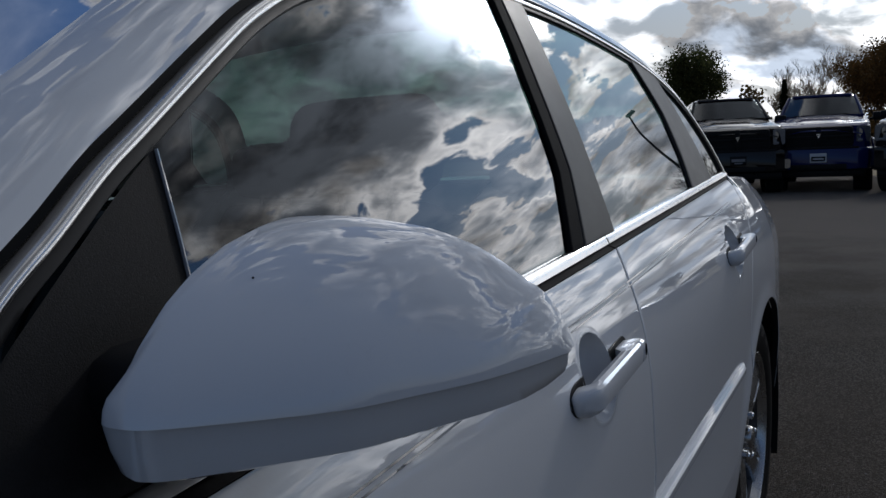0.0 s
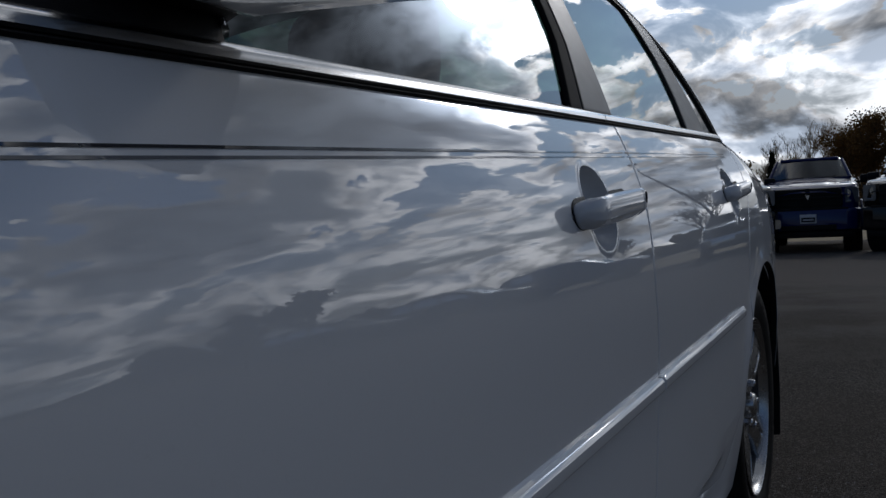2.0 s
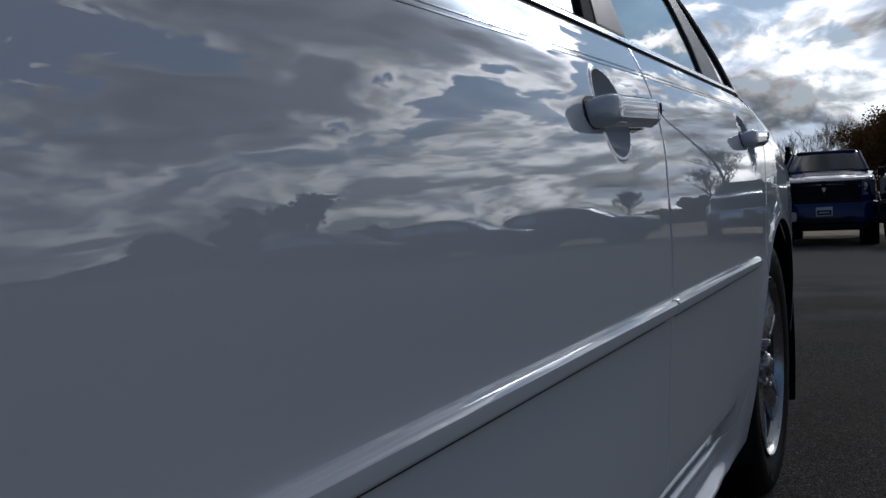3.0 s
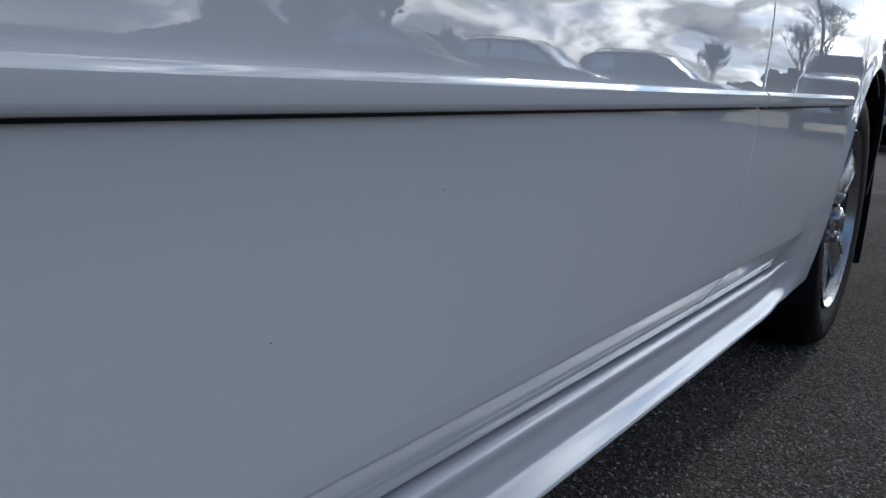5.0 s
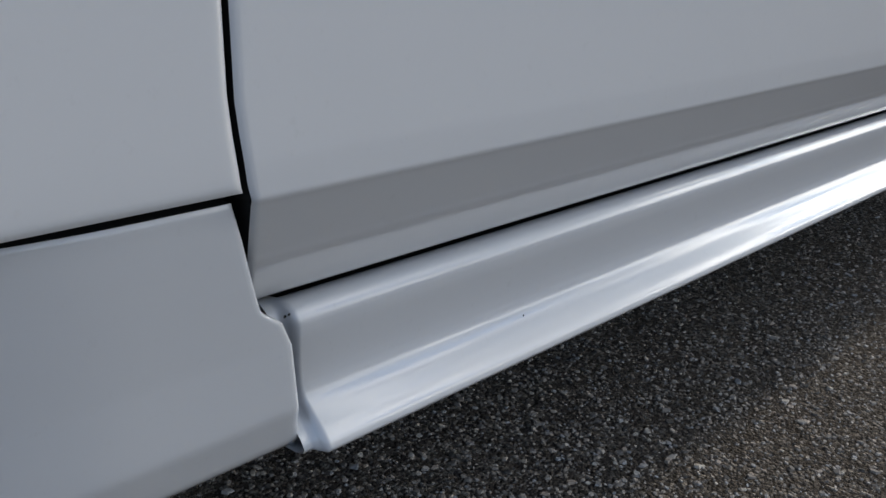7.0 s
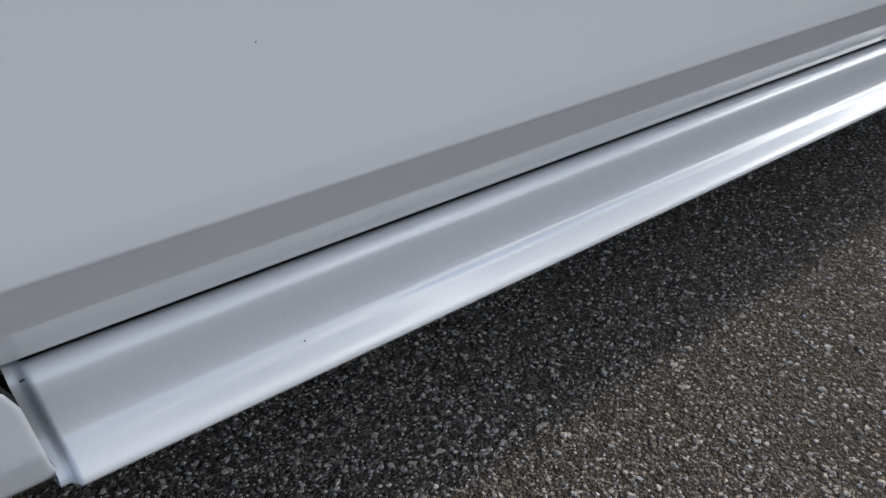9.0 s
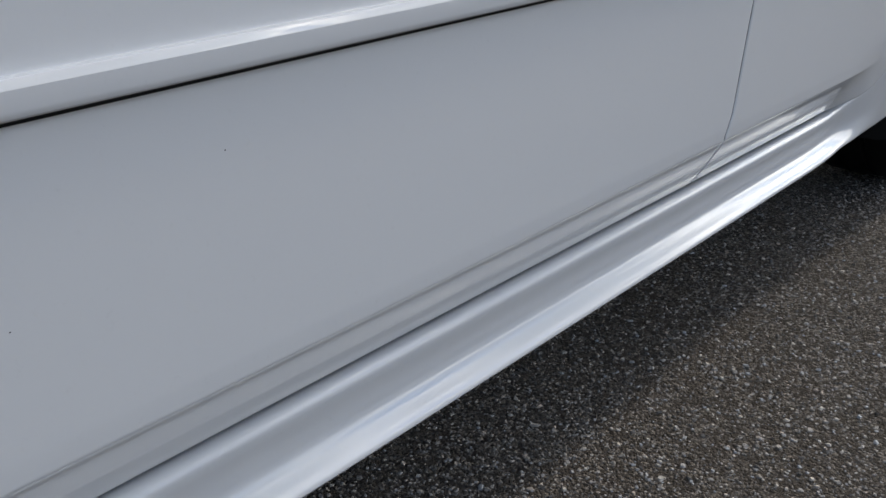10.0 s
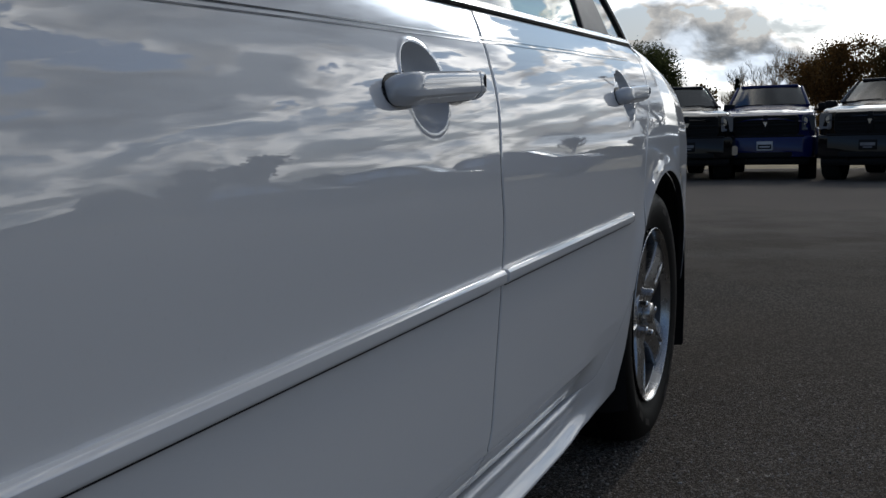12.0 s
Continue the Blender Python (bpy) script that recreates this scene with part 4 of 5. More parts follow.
        part("paint_chip", bm, SHADOW, cap, "tiny dark chip in the paint")
    return thing


def seat(car, x, y, tall):
    thing = part("seat", box_bm((x - .25, y - .25, .34), (x + .25, y + .25, .54), .06, 3), CLOTH, car, "grey cloth seat cushion")
    bm = loft_bm([(0, rounded_section(.24, .50, .80, .06)), (.10, rounded_section(.24, .50, tall - .17, .07, hw_top=.20)), (.16, rounded_section(.22, .52, tall - .19, .07, hw_top=.18))])
    bmesh.ops.translate(bm, verts=bm.verts, vec=(x, y + .22, 0))
    part("seat_back", bm, CLOTH, thing, "grey cloth seat back")
    bm = loft_bm([(0, rounded_section(.12, tall - .15, tall, .05)), (.09, rounded_section(.13, tall - .16, tall + .01, .05))])
    bmesh.ops.translate(bm, verts=bm.verts, vec=(x, y + .30, 0))
    part("headrest", bm, CLOTH, thing, "grey cloth headrest")
    for s in (-.05, .05):
        part("headrest_post", tube_bm([(x + s, y + .35, tall - .24), (x + s, y + .34, tall - .12)], .007, 8), STEEL, thing, "steel headrest post")


def build_sedan():
    car = empty("sedan", pose(0, 0, 0))
    tagged(car, "white four-door sedan with chrome window trim and alloy wheels", "car")
    for right in (False, True):
        build_panels(car, right)
        for which in (0, 1):
            build_door(car, which, right)
        build_greenhouse(car, right)
        build_mirror(car, right)
        for cy in (0.0, HUB_Y):
            revolve_wheel(car, cy, right)
            # wheel housing
            verts = []
            for a in np.linspace(-25, 205, 30):
                for x in (-.012, -.06, -.34):
                    rr = ARCH + (.0 if x > -.03 else .018)
                    verts.append((x, cy + rr * math.cos(radians(a)), HUB_Z + rr * math.sin(radians(a))))
            if right:
                verts = [mirrored(v) for v in verts]
            raw_part("wheel_liner", verts, grid_faces(30, 3, right), SHADOW, car, "black wheel-house liner", sharp=60)
            wall = [(-.33, cy + s * .42, z) for s in (-1, 1) for z in (.15, .80)]
            if right:
                wall = [mirrored(v) for v in wall]
            raw_part("wheel_house_wall", wall, [(0, 1, 3, 2)], SHADOW, car, "black inner wheel-house wall")
        # mud flap behind the rear wheel
        bm = box_bm((-.255, 3.188, .158), (-.016, 3.200, .50), .005, 2)
        for v in bm.verts:
            v.co.y += .035 * (v.co.z - .16)
            if v.co.z < .20 and v.co.x > -.03:
                v.co.z += .012
        if right:
            for v in bm.verts:
                v.co.x = 2 * CX - v.co.x
            bmesh.ops.reverse_faces(bm, faces=bm.faces)
        part("mud_flap", bm, TRIM, car, "black rubber mud flap")
        # near-black sheet stands in for the shade behind the panel gaps
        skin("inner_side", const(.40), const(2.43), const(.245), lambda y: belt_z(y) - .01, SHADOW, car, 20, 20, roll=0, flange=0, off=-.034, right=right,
             length=2, height=.7, label="dark sheet for the shade inside the panel gaps",
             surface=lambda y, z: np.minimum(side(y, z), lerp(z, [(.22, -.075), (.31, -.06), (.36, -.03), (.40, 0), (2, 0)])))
    n = len(EDGE)
    base = 0
    a_top = int(np.argmin(np.abs(EDGE[:, 0] - 1.34)))
    c_top = int(np.argmin(np.abs(EDGE[:, 0] - 2.36)))
    crossing("windscreen", base, a_top + 1, SCREEN, car, .16, label="tinted curved windscreen")
    crossing("roof", a_top, c_top + 1, WHITE, car, .055)
    crossing("rear_window", c_top, n, SCREEN, car, .10, label="tinted rear window")

    def deck(name, y0, y1, crown, lift):
        verts = []
        ys = np.linspace(y0, y1, 24)
        for y in ys:
            z = float(belt_z(y)) - .006 + lift(y)
            x0 = float(side(y, float(belt_z(y)) - .004)) - .002
            for k in range(17):
                t = k / 16
                verts.append((x0 + (2 * CX - 2 * x0) * t, y, z + crown * (1 - (2 * t - 1) ** 4)))
        return raw_part(name, verts, grid_faces(24, 17, True), WHITE, car, sharp=60)
    deck("bonnet", -.86, .66, .045, lambda y: 0.0)
    deck("boot_lid", 2.70, 4.14, .02, lambda y: 0.0)
    part("cowl", box_bm((2 * CX + .14, .58, .85), (-.14, .80, .935), .02), TRIM, car, "black plastic cowl")
    for nm, y0, y1, z0, z1, hw in (("front_bumper", -1.02, -.84, .22, .60, .80), ("rear_bumper", 4.02, 4.16, .30, .66, .52)):
        bm = loft_bm([(y0, rounded_section(hw - .12 if y0 < 0 else hw, z0, z1, .06)), (y1, rounded_section(hw if y0 < 0 else hw - .12, z0, z1, .06))])
        bmesh.ops.translate(bm, verts=bm.verts, vec=(CX, 0, 0))
        part(nm, bm, WHITE, car)
    part("floor_pan", box_bm((2 * CX + .10, -.85, .215), (-.10, 3.05, .30), .02), SHADOW, car, "dark underbody")
    part("dashboard", box_bm((2 * CX + .16, .55, .62), (-.16, 1.02, .93), .06, 3), DASH, car, "dark plastic dashboard")
    part("parcel_shelf", box_bm((2 * CX + .20, 2.45, .85), (-.20, 2.95, .92), .02), DASH, car, "dark rear parcel shelf")
    for x in (-.50, -1.35):
        seat(car, x, 1.38, 1.22)
        seat(car, x, 2.18, 1.16)
    bm = bmesh.new()
    ring = [(-.50 + .185 * math.cos(a), 1.16 + .05 * math.sin(a), .90 + .17 * math.sin(a)) for a in np.linspace(0, 2 * math.pi, 33)]
    part("steering_wheel", tube_bm(ring, .014, 8, bm, cap=False), DASH, car, "dark steering wheel rim")
    part("steering_hub", box_bm((-.57, 1.13, .85), (-.43, 1.17, .95), .02, 2), DASH, car, "dark steering hub")
    return car


SEDAN = build_sedan()


def chips(parent_name, spots, size):
    """Tiny stone chips and specks in the paint."""
    host = next(o for o in SEDAN.children if o.name == parent_name)
    for x, y, z in spots:
        bm = bmesh.new()
        bmesh.ops.create_icosphere(bm, subdivisions=1, radius=size)
        for v in bm.verts:
            v.co = Vector((v.co.x * .4 + x, v.co.y * random.uniform(.7, 1.4) + y, v.co.z * random.uniform(.7, 1.4) + z))
        part("paint_chip", bm, SHADOW, host, "tiny dark chip in the paint")


CHIP_DOOR = [(.0080, 0.880, 0.541), (.0080, 0.733, 0.475)]
CHIP_SILL = [(-.0335, .7612, .2533), (-.0335, .5815, .3060), (-.0318, .5828, .3072)]
chips("front_door", CHIP_DOOR, .0005)
chips("sill_skirt", CHIP_SILL, .0008)
# ------------------------------------------------------------ pickup trucks of the row
def rect_bar(bm, x0, x1, z0, z1, y):
    vs = [bm.verts.new(p) for p in ((x0, y, z0), (x1, y, z0), (x1, y, z1), (x0, y, z1))]
    bm.faces.new(vs)


def build_truck(label, coat, m, bumper_mat, plate_kind):
    """A full-size pickup that faces -y: front bumper at y = 0, 5.6 m long, 1.9 m high."""
    t = empty("pickup_truck", m)
    tagged(t, label, "truck", group="trucks parked in a row")
    S = rounded_section
    # front clip: fenders and nose
    part("body", loft_bm([(.12, S(.86, .62, 1.14, .10, hw_top=.80)), (.20, S(.95, .58, 1.18, .10, hw_top=.88)), (.45, S(1.005, .55, 1.25, .09, hw_top=.94)),
                          (1.55, S(1.005, .52, 1.34, .09, hw_top=.95)), (1.60, S(.99, .50, 1.34, .08, hw_top=.95)), (3.95, S(.99, .50, 1.34, .08, hw_top=.95)),
                          (4.0, S(.99, .52, 1.34, .05)), (5.55, S(.99, .56, 1.34, .05))]), coat, t)
    # bonnet with raised centre and two flanks
    verts, nx = [], 25
    ys = .08 + 1.44 * np.linspace(0, 1, 16) ** 1.3
    for y in ys:
        u = (y - .08) / 1.44
        for k in range(nx):
            s = 2 * k / (nx - 1) - 1
            rib = min(max((abs(s) - .40) / .20, 0), 1)
            crown = .050 * (1 - abs(s) ** 4) + .018 * (1 - rib * rib * (3 - 2 * rib))
            verts.append((s * (.78 + .15 * u), y - .07 * (1 - s * s), 1.175 + .20 * u ** .8 + crown - .17 * (max(.80 - u, 0) / .80) ** 2.4))
    raw_part("bonnet", verts, grid_faces(16, nx), coat, t, sharp=50)
    # fender flares over the front wheels
    for s in (-1, 1):
        bm = bmesh.new()
        pts = [(s * 1.0, 1.02 + .52 * math.cos(radians(a)), .42 + .50 * math.sin(radians(a))) for a in range(0, 181, 12)]
        tube_bm(pts, .035, 8, bm)
        part("wheel_flare", bm, coat, t)
    # cab
    cab = [(1.38, S(.82, 1.24, 1.42, .03, hw_top=.80)), (1.80, S(.84, 1.24, 1.73, .06, hw_top=.73)), (2.10, S(.86, 1.24, 1.95, .13, hw_top=.71)), (2.35, S(.87, 1.24, 2.0, .16, hw_top=.71)),
           (3.55, S(.87, 1.24, 1.99, .16, hw_top=.71)), (3.90, S(.86, 1.24, 1.89, .13, hw_top=.71)), (3.98, S(.85, 1.24, 1.42, .05, hw_top=.80))]
    part("cab", loft_bm(cab), coat, t, sharp=50)
    # windscreen lies 12 mm proud of the cab's slope
    verts = []
    for i in range(9):
        v = i / 8
        z, hw = 1.425 + .485 * v, .770 - .13 * v
        for k in range(13):
            s = 2 * k / 12 - 1
            verts.append((s * hw, 1.435 + .60 * v - .065 - .035 * (1 - s * s) - .02 * v, z))
    raw_part("windscreen", verts, grid_faces(9, 13, True), DARK_GLASS, t, "dark windscreen reflecting the sky", sharp=60)
    part("windscreen_backing", loft_bm([(1.46, S(.74, 1.38, 1.44, .02)), (2.03, S(.64, 1.38, 1.88, .03))]), SHADOW, t, "dark cab interior")
    part("header_panel", box_bm((-.60, 1.94, 1.90), (.60, 2.36, 2.003), .048, 4), coat, t)
    for s in (-1, 1):
        bm = tube_bm([(s * .81, 1.33, 1.40), (s * .745, 1.62, 1.65), (s * .66, 1.99, 1.93)], [.035, .033, .035], 8)
        part("windscreen_pillar", bm, coat, t)
        verts = [(s * .872, 1.78, 1.34), (s * .888, 2.72, 1.32), (s * .755, 2.70, 1.78), (s * .745, 2.12, 1.78)]
        raw_part("side_window", verts, [(0, 1, 2, 3) if s < 0 else (3, 2, 1, 0)], DARK_GLASS, t, "dark side glass")
        verts = [(s * .888, 2.80, 1.32), (s * .888, 3.60, 1.34), (s * .760, 3.55, 1.76), (s * .755, 2.80, 1.78)]
        raw_part("side_window", verts, [(0, 1, 2, 3) if s < 0 else (3, 2, 1, 0)], DARK_GLASS, t, "dark side glass")
        # door mirrors
        bm = box_bm((s * 1.03 - .02 if s > 0 else s * 1.25, 1.70, 1.27), (s * 1.25 if s > 0 else s * 1.03 + .02, 1.82, 1.47), .04, 3)
        mir = part("door_mirror", bm, TRIM, t, "large black towing mirror")
        part("mirror_arm", tube_bm([(s * .86, 1.80, 1.30), (s * 1.06, 1.76, 1.33)], .03, 8), TRIM, t, "black mirror arm")
        # headlamp: housing, lens and inner lamps
        bm = loft_bm([(.10, S(.125, .90, 1.13, .035)), (.44, S(.135, .88, 1.15, .035))])
        for v in bm.verts:
            v.co.y += .9 * max(v.co.x * s + .125, 0) ** 1.5
        bmesh.ops.translate(bm, verts=bm.verts, vec=(s * .815, -.012, 0))
        lamp = part("headlamp", bm, LAMP_SILVER, t, "clear headlamp")
        bm = lathe_bm([(.001, 0), (.055, .0), (.062, -.02)], 20)
        bmesh.ops.rotate(bm, verts=bm.verts, matrix=Matrix.Rotation(radians(-90), 3, "Z"))
        bmesh.ops.translate(bm, verts=bm.verts, vec=(s * .745, .105, 1.04))
        part("lamp_bowl", bm, CHROME, lamp, "bright lamp bowl")
        bm = box_bm((s * .775 - .085, .10, .905), (s * .775 + .03, .13, .940), .003)
        part("indicator", bm, STRIPE_GREY, lamp, "grey indicator lens")
        # fog lamp
        bm = lathe_bm([(.001, 0), (.045, .0), (.052, -.02)], 20)
        bmesh.ops.rotate(bm, verts=bm.verts, matrix=Matrix.Rotation(radians(-90), 3, "Z"))
        bmesh.ops.translate(bm, verts=bm.verts, vec=(s * .72, -.045, .52))
        part("fog_lamp", bm, LAMP_SILVER, t, "round fog lamp")
        # wiper
        part("wiper", tube_bm([(s * .32 - .22, 1.31, 1.43), (s * .32 + .22, 1.335, 1.445)], .009, 5), TRIM, t, "black wiper arm")
    # grille: dark opening, frame, cross bars, badge shape
    gr = part("grille", loft_bm([(.050, S(.62, .84, 1.13, .06)), (.16, S(.66, .84, 1.15, .06))]), SHADOW, t, "dark grille opening")
    for z in (.885, .935, 1.035, 1.085):
        part("grille_bar", box_bm((-.60, .036, z - .006), (.60, .056, z + .006), .003), TRIM, gr, "black grille slat")
    part("grille_bar", box_bm((-.05, .022, .85), (.05, .056, 1.14), .01), TRIM, gr, "upright grille bar")
    part("grille_bar", box_bm((-.61, .026, .972), (.61, .056, 1.004), .008), TRIM, gr, "wide grille cross bar")
    bm = bmesh.new()
    for a, b, c, d in (((-.040, 1.035), (.040, 1.035), (.024, .995), (-.024, .995)), ((-.020, .995), (.020, .995), (.009, .970), (-.009, .970))):
        bm.faces.new([bm.verts.new((x, .014, z)) for x, z in (a, b, c, d)])
    part("badge", bm, CHROME, gr, "plain bright badge shape")
    # bumper with lower air opening
    bm = loft_bm([(-.06, S(.72, .46, .80, .05)), (.0, S(.90, .45, .82, .06)), (.14, S(.985, .45, .82, .06)), (.30, S(1.0, .46, .82, .06))])
    bp = part("bumper", bm, bumper_mat, t)
    part("bumper_opening", box_bm((-.52, -.068, .46), (.52, -.052, .545), .01), SHADOW, bp, "dark lower air opening")
    if coat is BLACK_PAINT:
        for q in (-1, 1):
            end = loft_bm([(.02, S(.10, .50, .66, .04)), (.24, S(.11, .50, .68, .04))])
            bmesh.ops.translate(end, verts=end.verts, vec=(q * .905, -.02, 0))
            part("bumper_end", end, CHROME, bp, "bright chrome bumper end")
    part("bumper_top_pad", box_bm((-.74, -.052, .800), (.74, .10, .835), .012), TRIM, bp, "black bumper pad")
    part("valance", box_bm((-.86, .06, .31), (.86, .30, .45), .03), TRIM, t, "black lower air dam")
    # dealer plate with unreadable writing
    plate = part("front_plate", box_bm((-.155, -.085, .575), (.155, -.070, .735), .006), PLATE if plate_kind else TRIM, bp, "front plate in a frame")
    bm = bmesh.new()
    if plate_kind:
        rect_bar(bm, -.13, .13, .600, .680, -.0865)
        part("plate_bar", bm, TRIM, bp, "dark bar of unreadable writing")
        bm = bmesh.new()
        rect_bar(bm, -.10, .10, .628, .652, -.0875)
        part("plate_bar", bm, PLATE, bp, "pale bar of unreadable writing")
    else:
        rect_bar(bm, -.13, .13, .640, .690, -.0865)
        rect_bar(bm, -.08, .08, .605, .625, -.0865)
        part("plate_bar", bm, WORN_PLATE, bp, "pale bars of unreadable writing")
    for y in (1.02, 4.62):
        for s in (-1, 1):
            w = part("wheel", lathe_bm([(.001, .01), (.06, .012), (.075, .0), (.20, -.02), (.225, .0), (.23, -.02), (.225, -.24)], 32), ALLOY_DARK, t, "dark alloy wheel")
            tp = [(.225, -.02), (.25, .012), (.33, .016), (.385, -.01), (.40, -.045), (.40, -.215), (.38, -.25), (.30, -.265), (.225, -.24)]
            part("tyre", lathe_bm(tp, 40), RUBBER, w, "black truck tyre")
            w.matrix_basis = pose(s * .985, y, .40, 0, 0, 0 if s > 0 else 180)
            bm = lathe_bm([(.44, .0), (.46, -.02), (.46, -.35)], 24)
            ob = part("wheel_well", bm, SHADOW, t, "dark wheel opening")
            ob.matrix_basis = pose(s * 1.0, y, .44, 0, 0, 0 if s > 0 else 180)
    part("frame_rails", box_bm((-.45, .4, .34), (.45, 5.3, .52), .03), SHADOW, t, "dark chassis")
    # tall-nosed proportions: raise bonnet, grille and waist, keep roof and ground
    for ob in t.children_recursive:
        if ob.type == "MESH" and ob.name.split(".")[0] not in ("wheel", "tyre", "wheel_well"):
            for v in ob.data.vertices:
                v.co.z = float(lerp(v.co.z, [(.30, .30), (.45, .46), (.82, .89), (1.14, 1.32), (1.34, 1.47), (1.42, 1.56), (2.0, 2.03)]))
    # tow hooks
    for s in (-1, 1):
        part("tow_hook", tube_bm([(s * .36, .05, .42), (s * .36, -.05, .43), (s * .36, -.06, .47), (s * .36, .02, .48)], .014, 6), TRIM, t, "black tow hook")
    return t


def on_ground(x, y, yaw):
    return pose(x, y, ground_height(x, y), 0, 0, yaw)


# yaw turns the rear away: positive swings the tail towards -x
build_truck("dark blue pickup truck with black grille, facing the lane", BLUE, on_ground(-1.24, 19.45, 3), BLUE, 1)
build_truck("black pickup truck with chrome bumper ends, parked beside the blue one", BLACK_PAINT, on_ground(-2.68, 18.75, 17), BLACK_PAINT, 0)
build_truck("dark grey pickup truck with plain bumper, beside the blue one", GREY_PAINT, on_ground(.66, 18.6, -13), GREY_PAINT, 0)
build_truck("silver pickup truck with chrome bumper next in the row", SILVER_PAINT, on_ground(2.95, 22.3, -10), CHROME, 0)


# ------------------------------------------------------------ sport utility vehicles of the side row
def build_suv(label, coat, m):
    """A mid-size five-door that faces -y: nose at y = 0, 4.8 m long, 1.72 m high."""
    t = empty("sport_utility_vehicle", m)
    tagged(t, label, "car", group="vehicles parked in the side row")
    S = rounded_section
    part("body", loft_bm([(.0, S(.66, .42, .74, .10, hw_top=.60)), (.06, S(.80, .34, .88, .12, hw_top=.72)), (.22, S(.90, .30, .97, .12, hw_top=.80)), (.55, S(.925, .28, 1.02, .11, hw_top=.84)),
                          (1.25, S(.93, .28, 1.09, .10, hw_top=.86)), (3.2, S(.93, .28, 1.10, .09, hw_top=.86)), (4.4, S(.92, .30, 1.12, .09, hw_top=.84)), (4.70, S(.88, .34, 1.10, .10, hw_top=.80)),
                          (4.80, S(.80, .40, .98, .12, hw_top=.74))]), coat, t, sharp=50)
    part("bonnet", loft_bm([(.16, S(.62, .90, .945, .03, hw_top=.58)), (.50, S(.74, .95, 1.035, .04, hw_top=.68)), (1.20, S(.78, 1.02, 1.115, .04, hw_top=.72))]), coat, t, sharp=50)
    part("cabin", loft_bm([(1.10, S(.80, 1.04, 1.10, .02, hw_top=.77)), (1.55, S(.80, 1.04, 1.40, .05, hw_top=.69)), (1.95, S(.81, 1.04, 1.62, .08, hw_top=.63)), (2.35, S(.81, 1.04, 1.70, .10, hw_top=.61)),
                           (3.40, S(.81, 1.04, 1.72, .10, hw_top=.61)), (4.25, S(.80, 1.04, 1.66, .10, hw_top=.60)), (4.55, S(.79, 1.04, 1.50, .08, hw_top=.64)), (4.74, S(.78, 1.04, 1.14, .04, hw_top=.74))]), coat, t, sharp=50)
    verts = []
    for i in range(7):
        v = i / 6
        for k in range(11):
            q = 2 * k / 10 - 1
            verts.append((q * (.735 - .13 * v), 1.14 + .80 * v - .035 * (1 - q * q) - .02, 1.10 + .53 * v))
    raw_part("windscreen", verts, grid_faces(7, 11, True), DARK_GLASS, t, "dark windscreen reflecting the sky", sharp=60)
    for q in (-1, 1):
        for ya, yb, za, zb in ((1.62, 2.42, 1.40, 1.60), (2.50, 3.35, 1.60, 1.61), (3.43, 4.20, 1.60, 1.54)):
            lowz = 1.13
            pts = [(q * .803, ya - (.20 if ya < 2 else 0), lowz), (q * .803, yb, lowz), (q * .672, yb - .03, zb), (q * (.672 if ya > 2 else .715), ya + .08, za)]
            raw_part("side_window", pts, [(0, 1, 2, 3) if q < 0 else (3, 2, 1, 0)], DARK_GLASS, t, "dark side glass")
        part("roof_rail", tube_bm([(q * .57, 2.2, 1.70), (q * .58, 2.5, 1.76), (q * .58, 3.9, 1.76), (q * .57, 4.2, 1.68)], .018, 6), CHROME, t, "bright roof rail")
        bm = box_bm((q * .98 - .10, 1.62, 1.08), (q * .98 + .10, 1.72, 1.22), .04, 3)
        part("door_mirror", bm, coat, t)
        bm = loft_bm([(.05, S(.13, .72, .84, .04)), (.34, S(.15, .76, .92, .04))])
        for v in bm.verts:
            v.co.y += 1.1 * max(v.co.x * q + .13, 0) ** 1.3
        bmesh.ops.translate(bm, verts=bm.verts, vec=(q * .70, 0, 0))
        part("headlamp", bm, LAMP_SILVER, t, "clear headlamp")
        part("sill_moulding", box_bm((q * .93 - .02, 1.35, .30), (q * .93 + .02, 3.35, .40), .015, 2), TRIM, t, "black lower side moulding")
        for y in (.92, 3.72):
            w = part("wheel", lathe_bm([(.001, .01), (.05, .012), (.07, .0), (.19, -.02), (.215, .0), (.22, -.02), (.215, -.20)], 28), ALLOY, t, "silver alloy wheel")
            part("tyre", lathe_bm([(.215, -.02), (.235, .010), (.30, .012), (.345, -.01), (.355, -.04), (.355, -.18), (.33, -.21), (.215, -.20)], 36), RUBBER, w, "black tyre")
            w.matrix_basis = pose(q * .935, y, .355, 0, 0, 0 if q > 0 else 180)
            well = part("wheel_well", lathe_bm([(.39, .0), (.405, -.02), (.405, -.30)], 24), SHADOW, t, "dark wheel opening")
            well.matrix_basis = pose(q * .938, y, .37, 0, 0, 0 if q > 0 else 180)
    grille = part("grille", loft_bm([(-.010, S(.44, .58, .80, .05)), (.08, S(.48, .58, .82, .05))]), SHADOW, t, "dark grille opening")
    for z in (.63, .69, .75):
        part("grille_bar", box_bm((-.43, -.022, z - .012), (.43, -.006, z + .012), .005), CHROME, grille, "bright grille bar")
    part("bumper", loft_bm([(-.04, S(.60, .34, .55, .06)), (.10, S(.86, .30, .56, .06)), (.30, S(.93, .30, .54, .06))]), coat, t)
    return t


SIDE_ROW = (("dark grey sport utility vehicle parked with its nose to the lane", GREY_PAINT), ("black sport utility vehicle beside a dark grey one", BLACK_PAINT),
            ("dark blue sport utility vehicle at the end of the side row", BLUE))
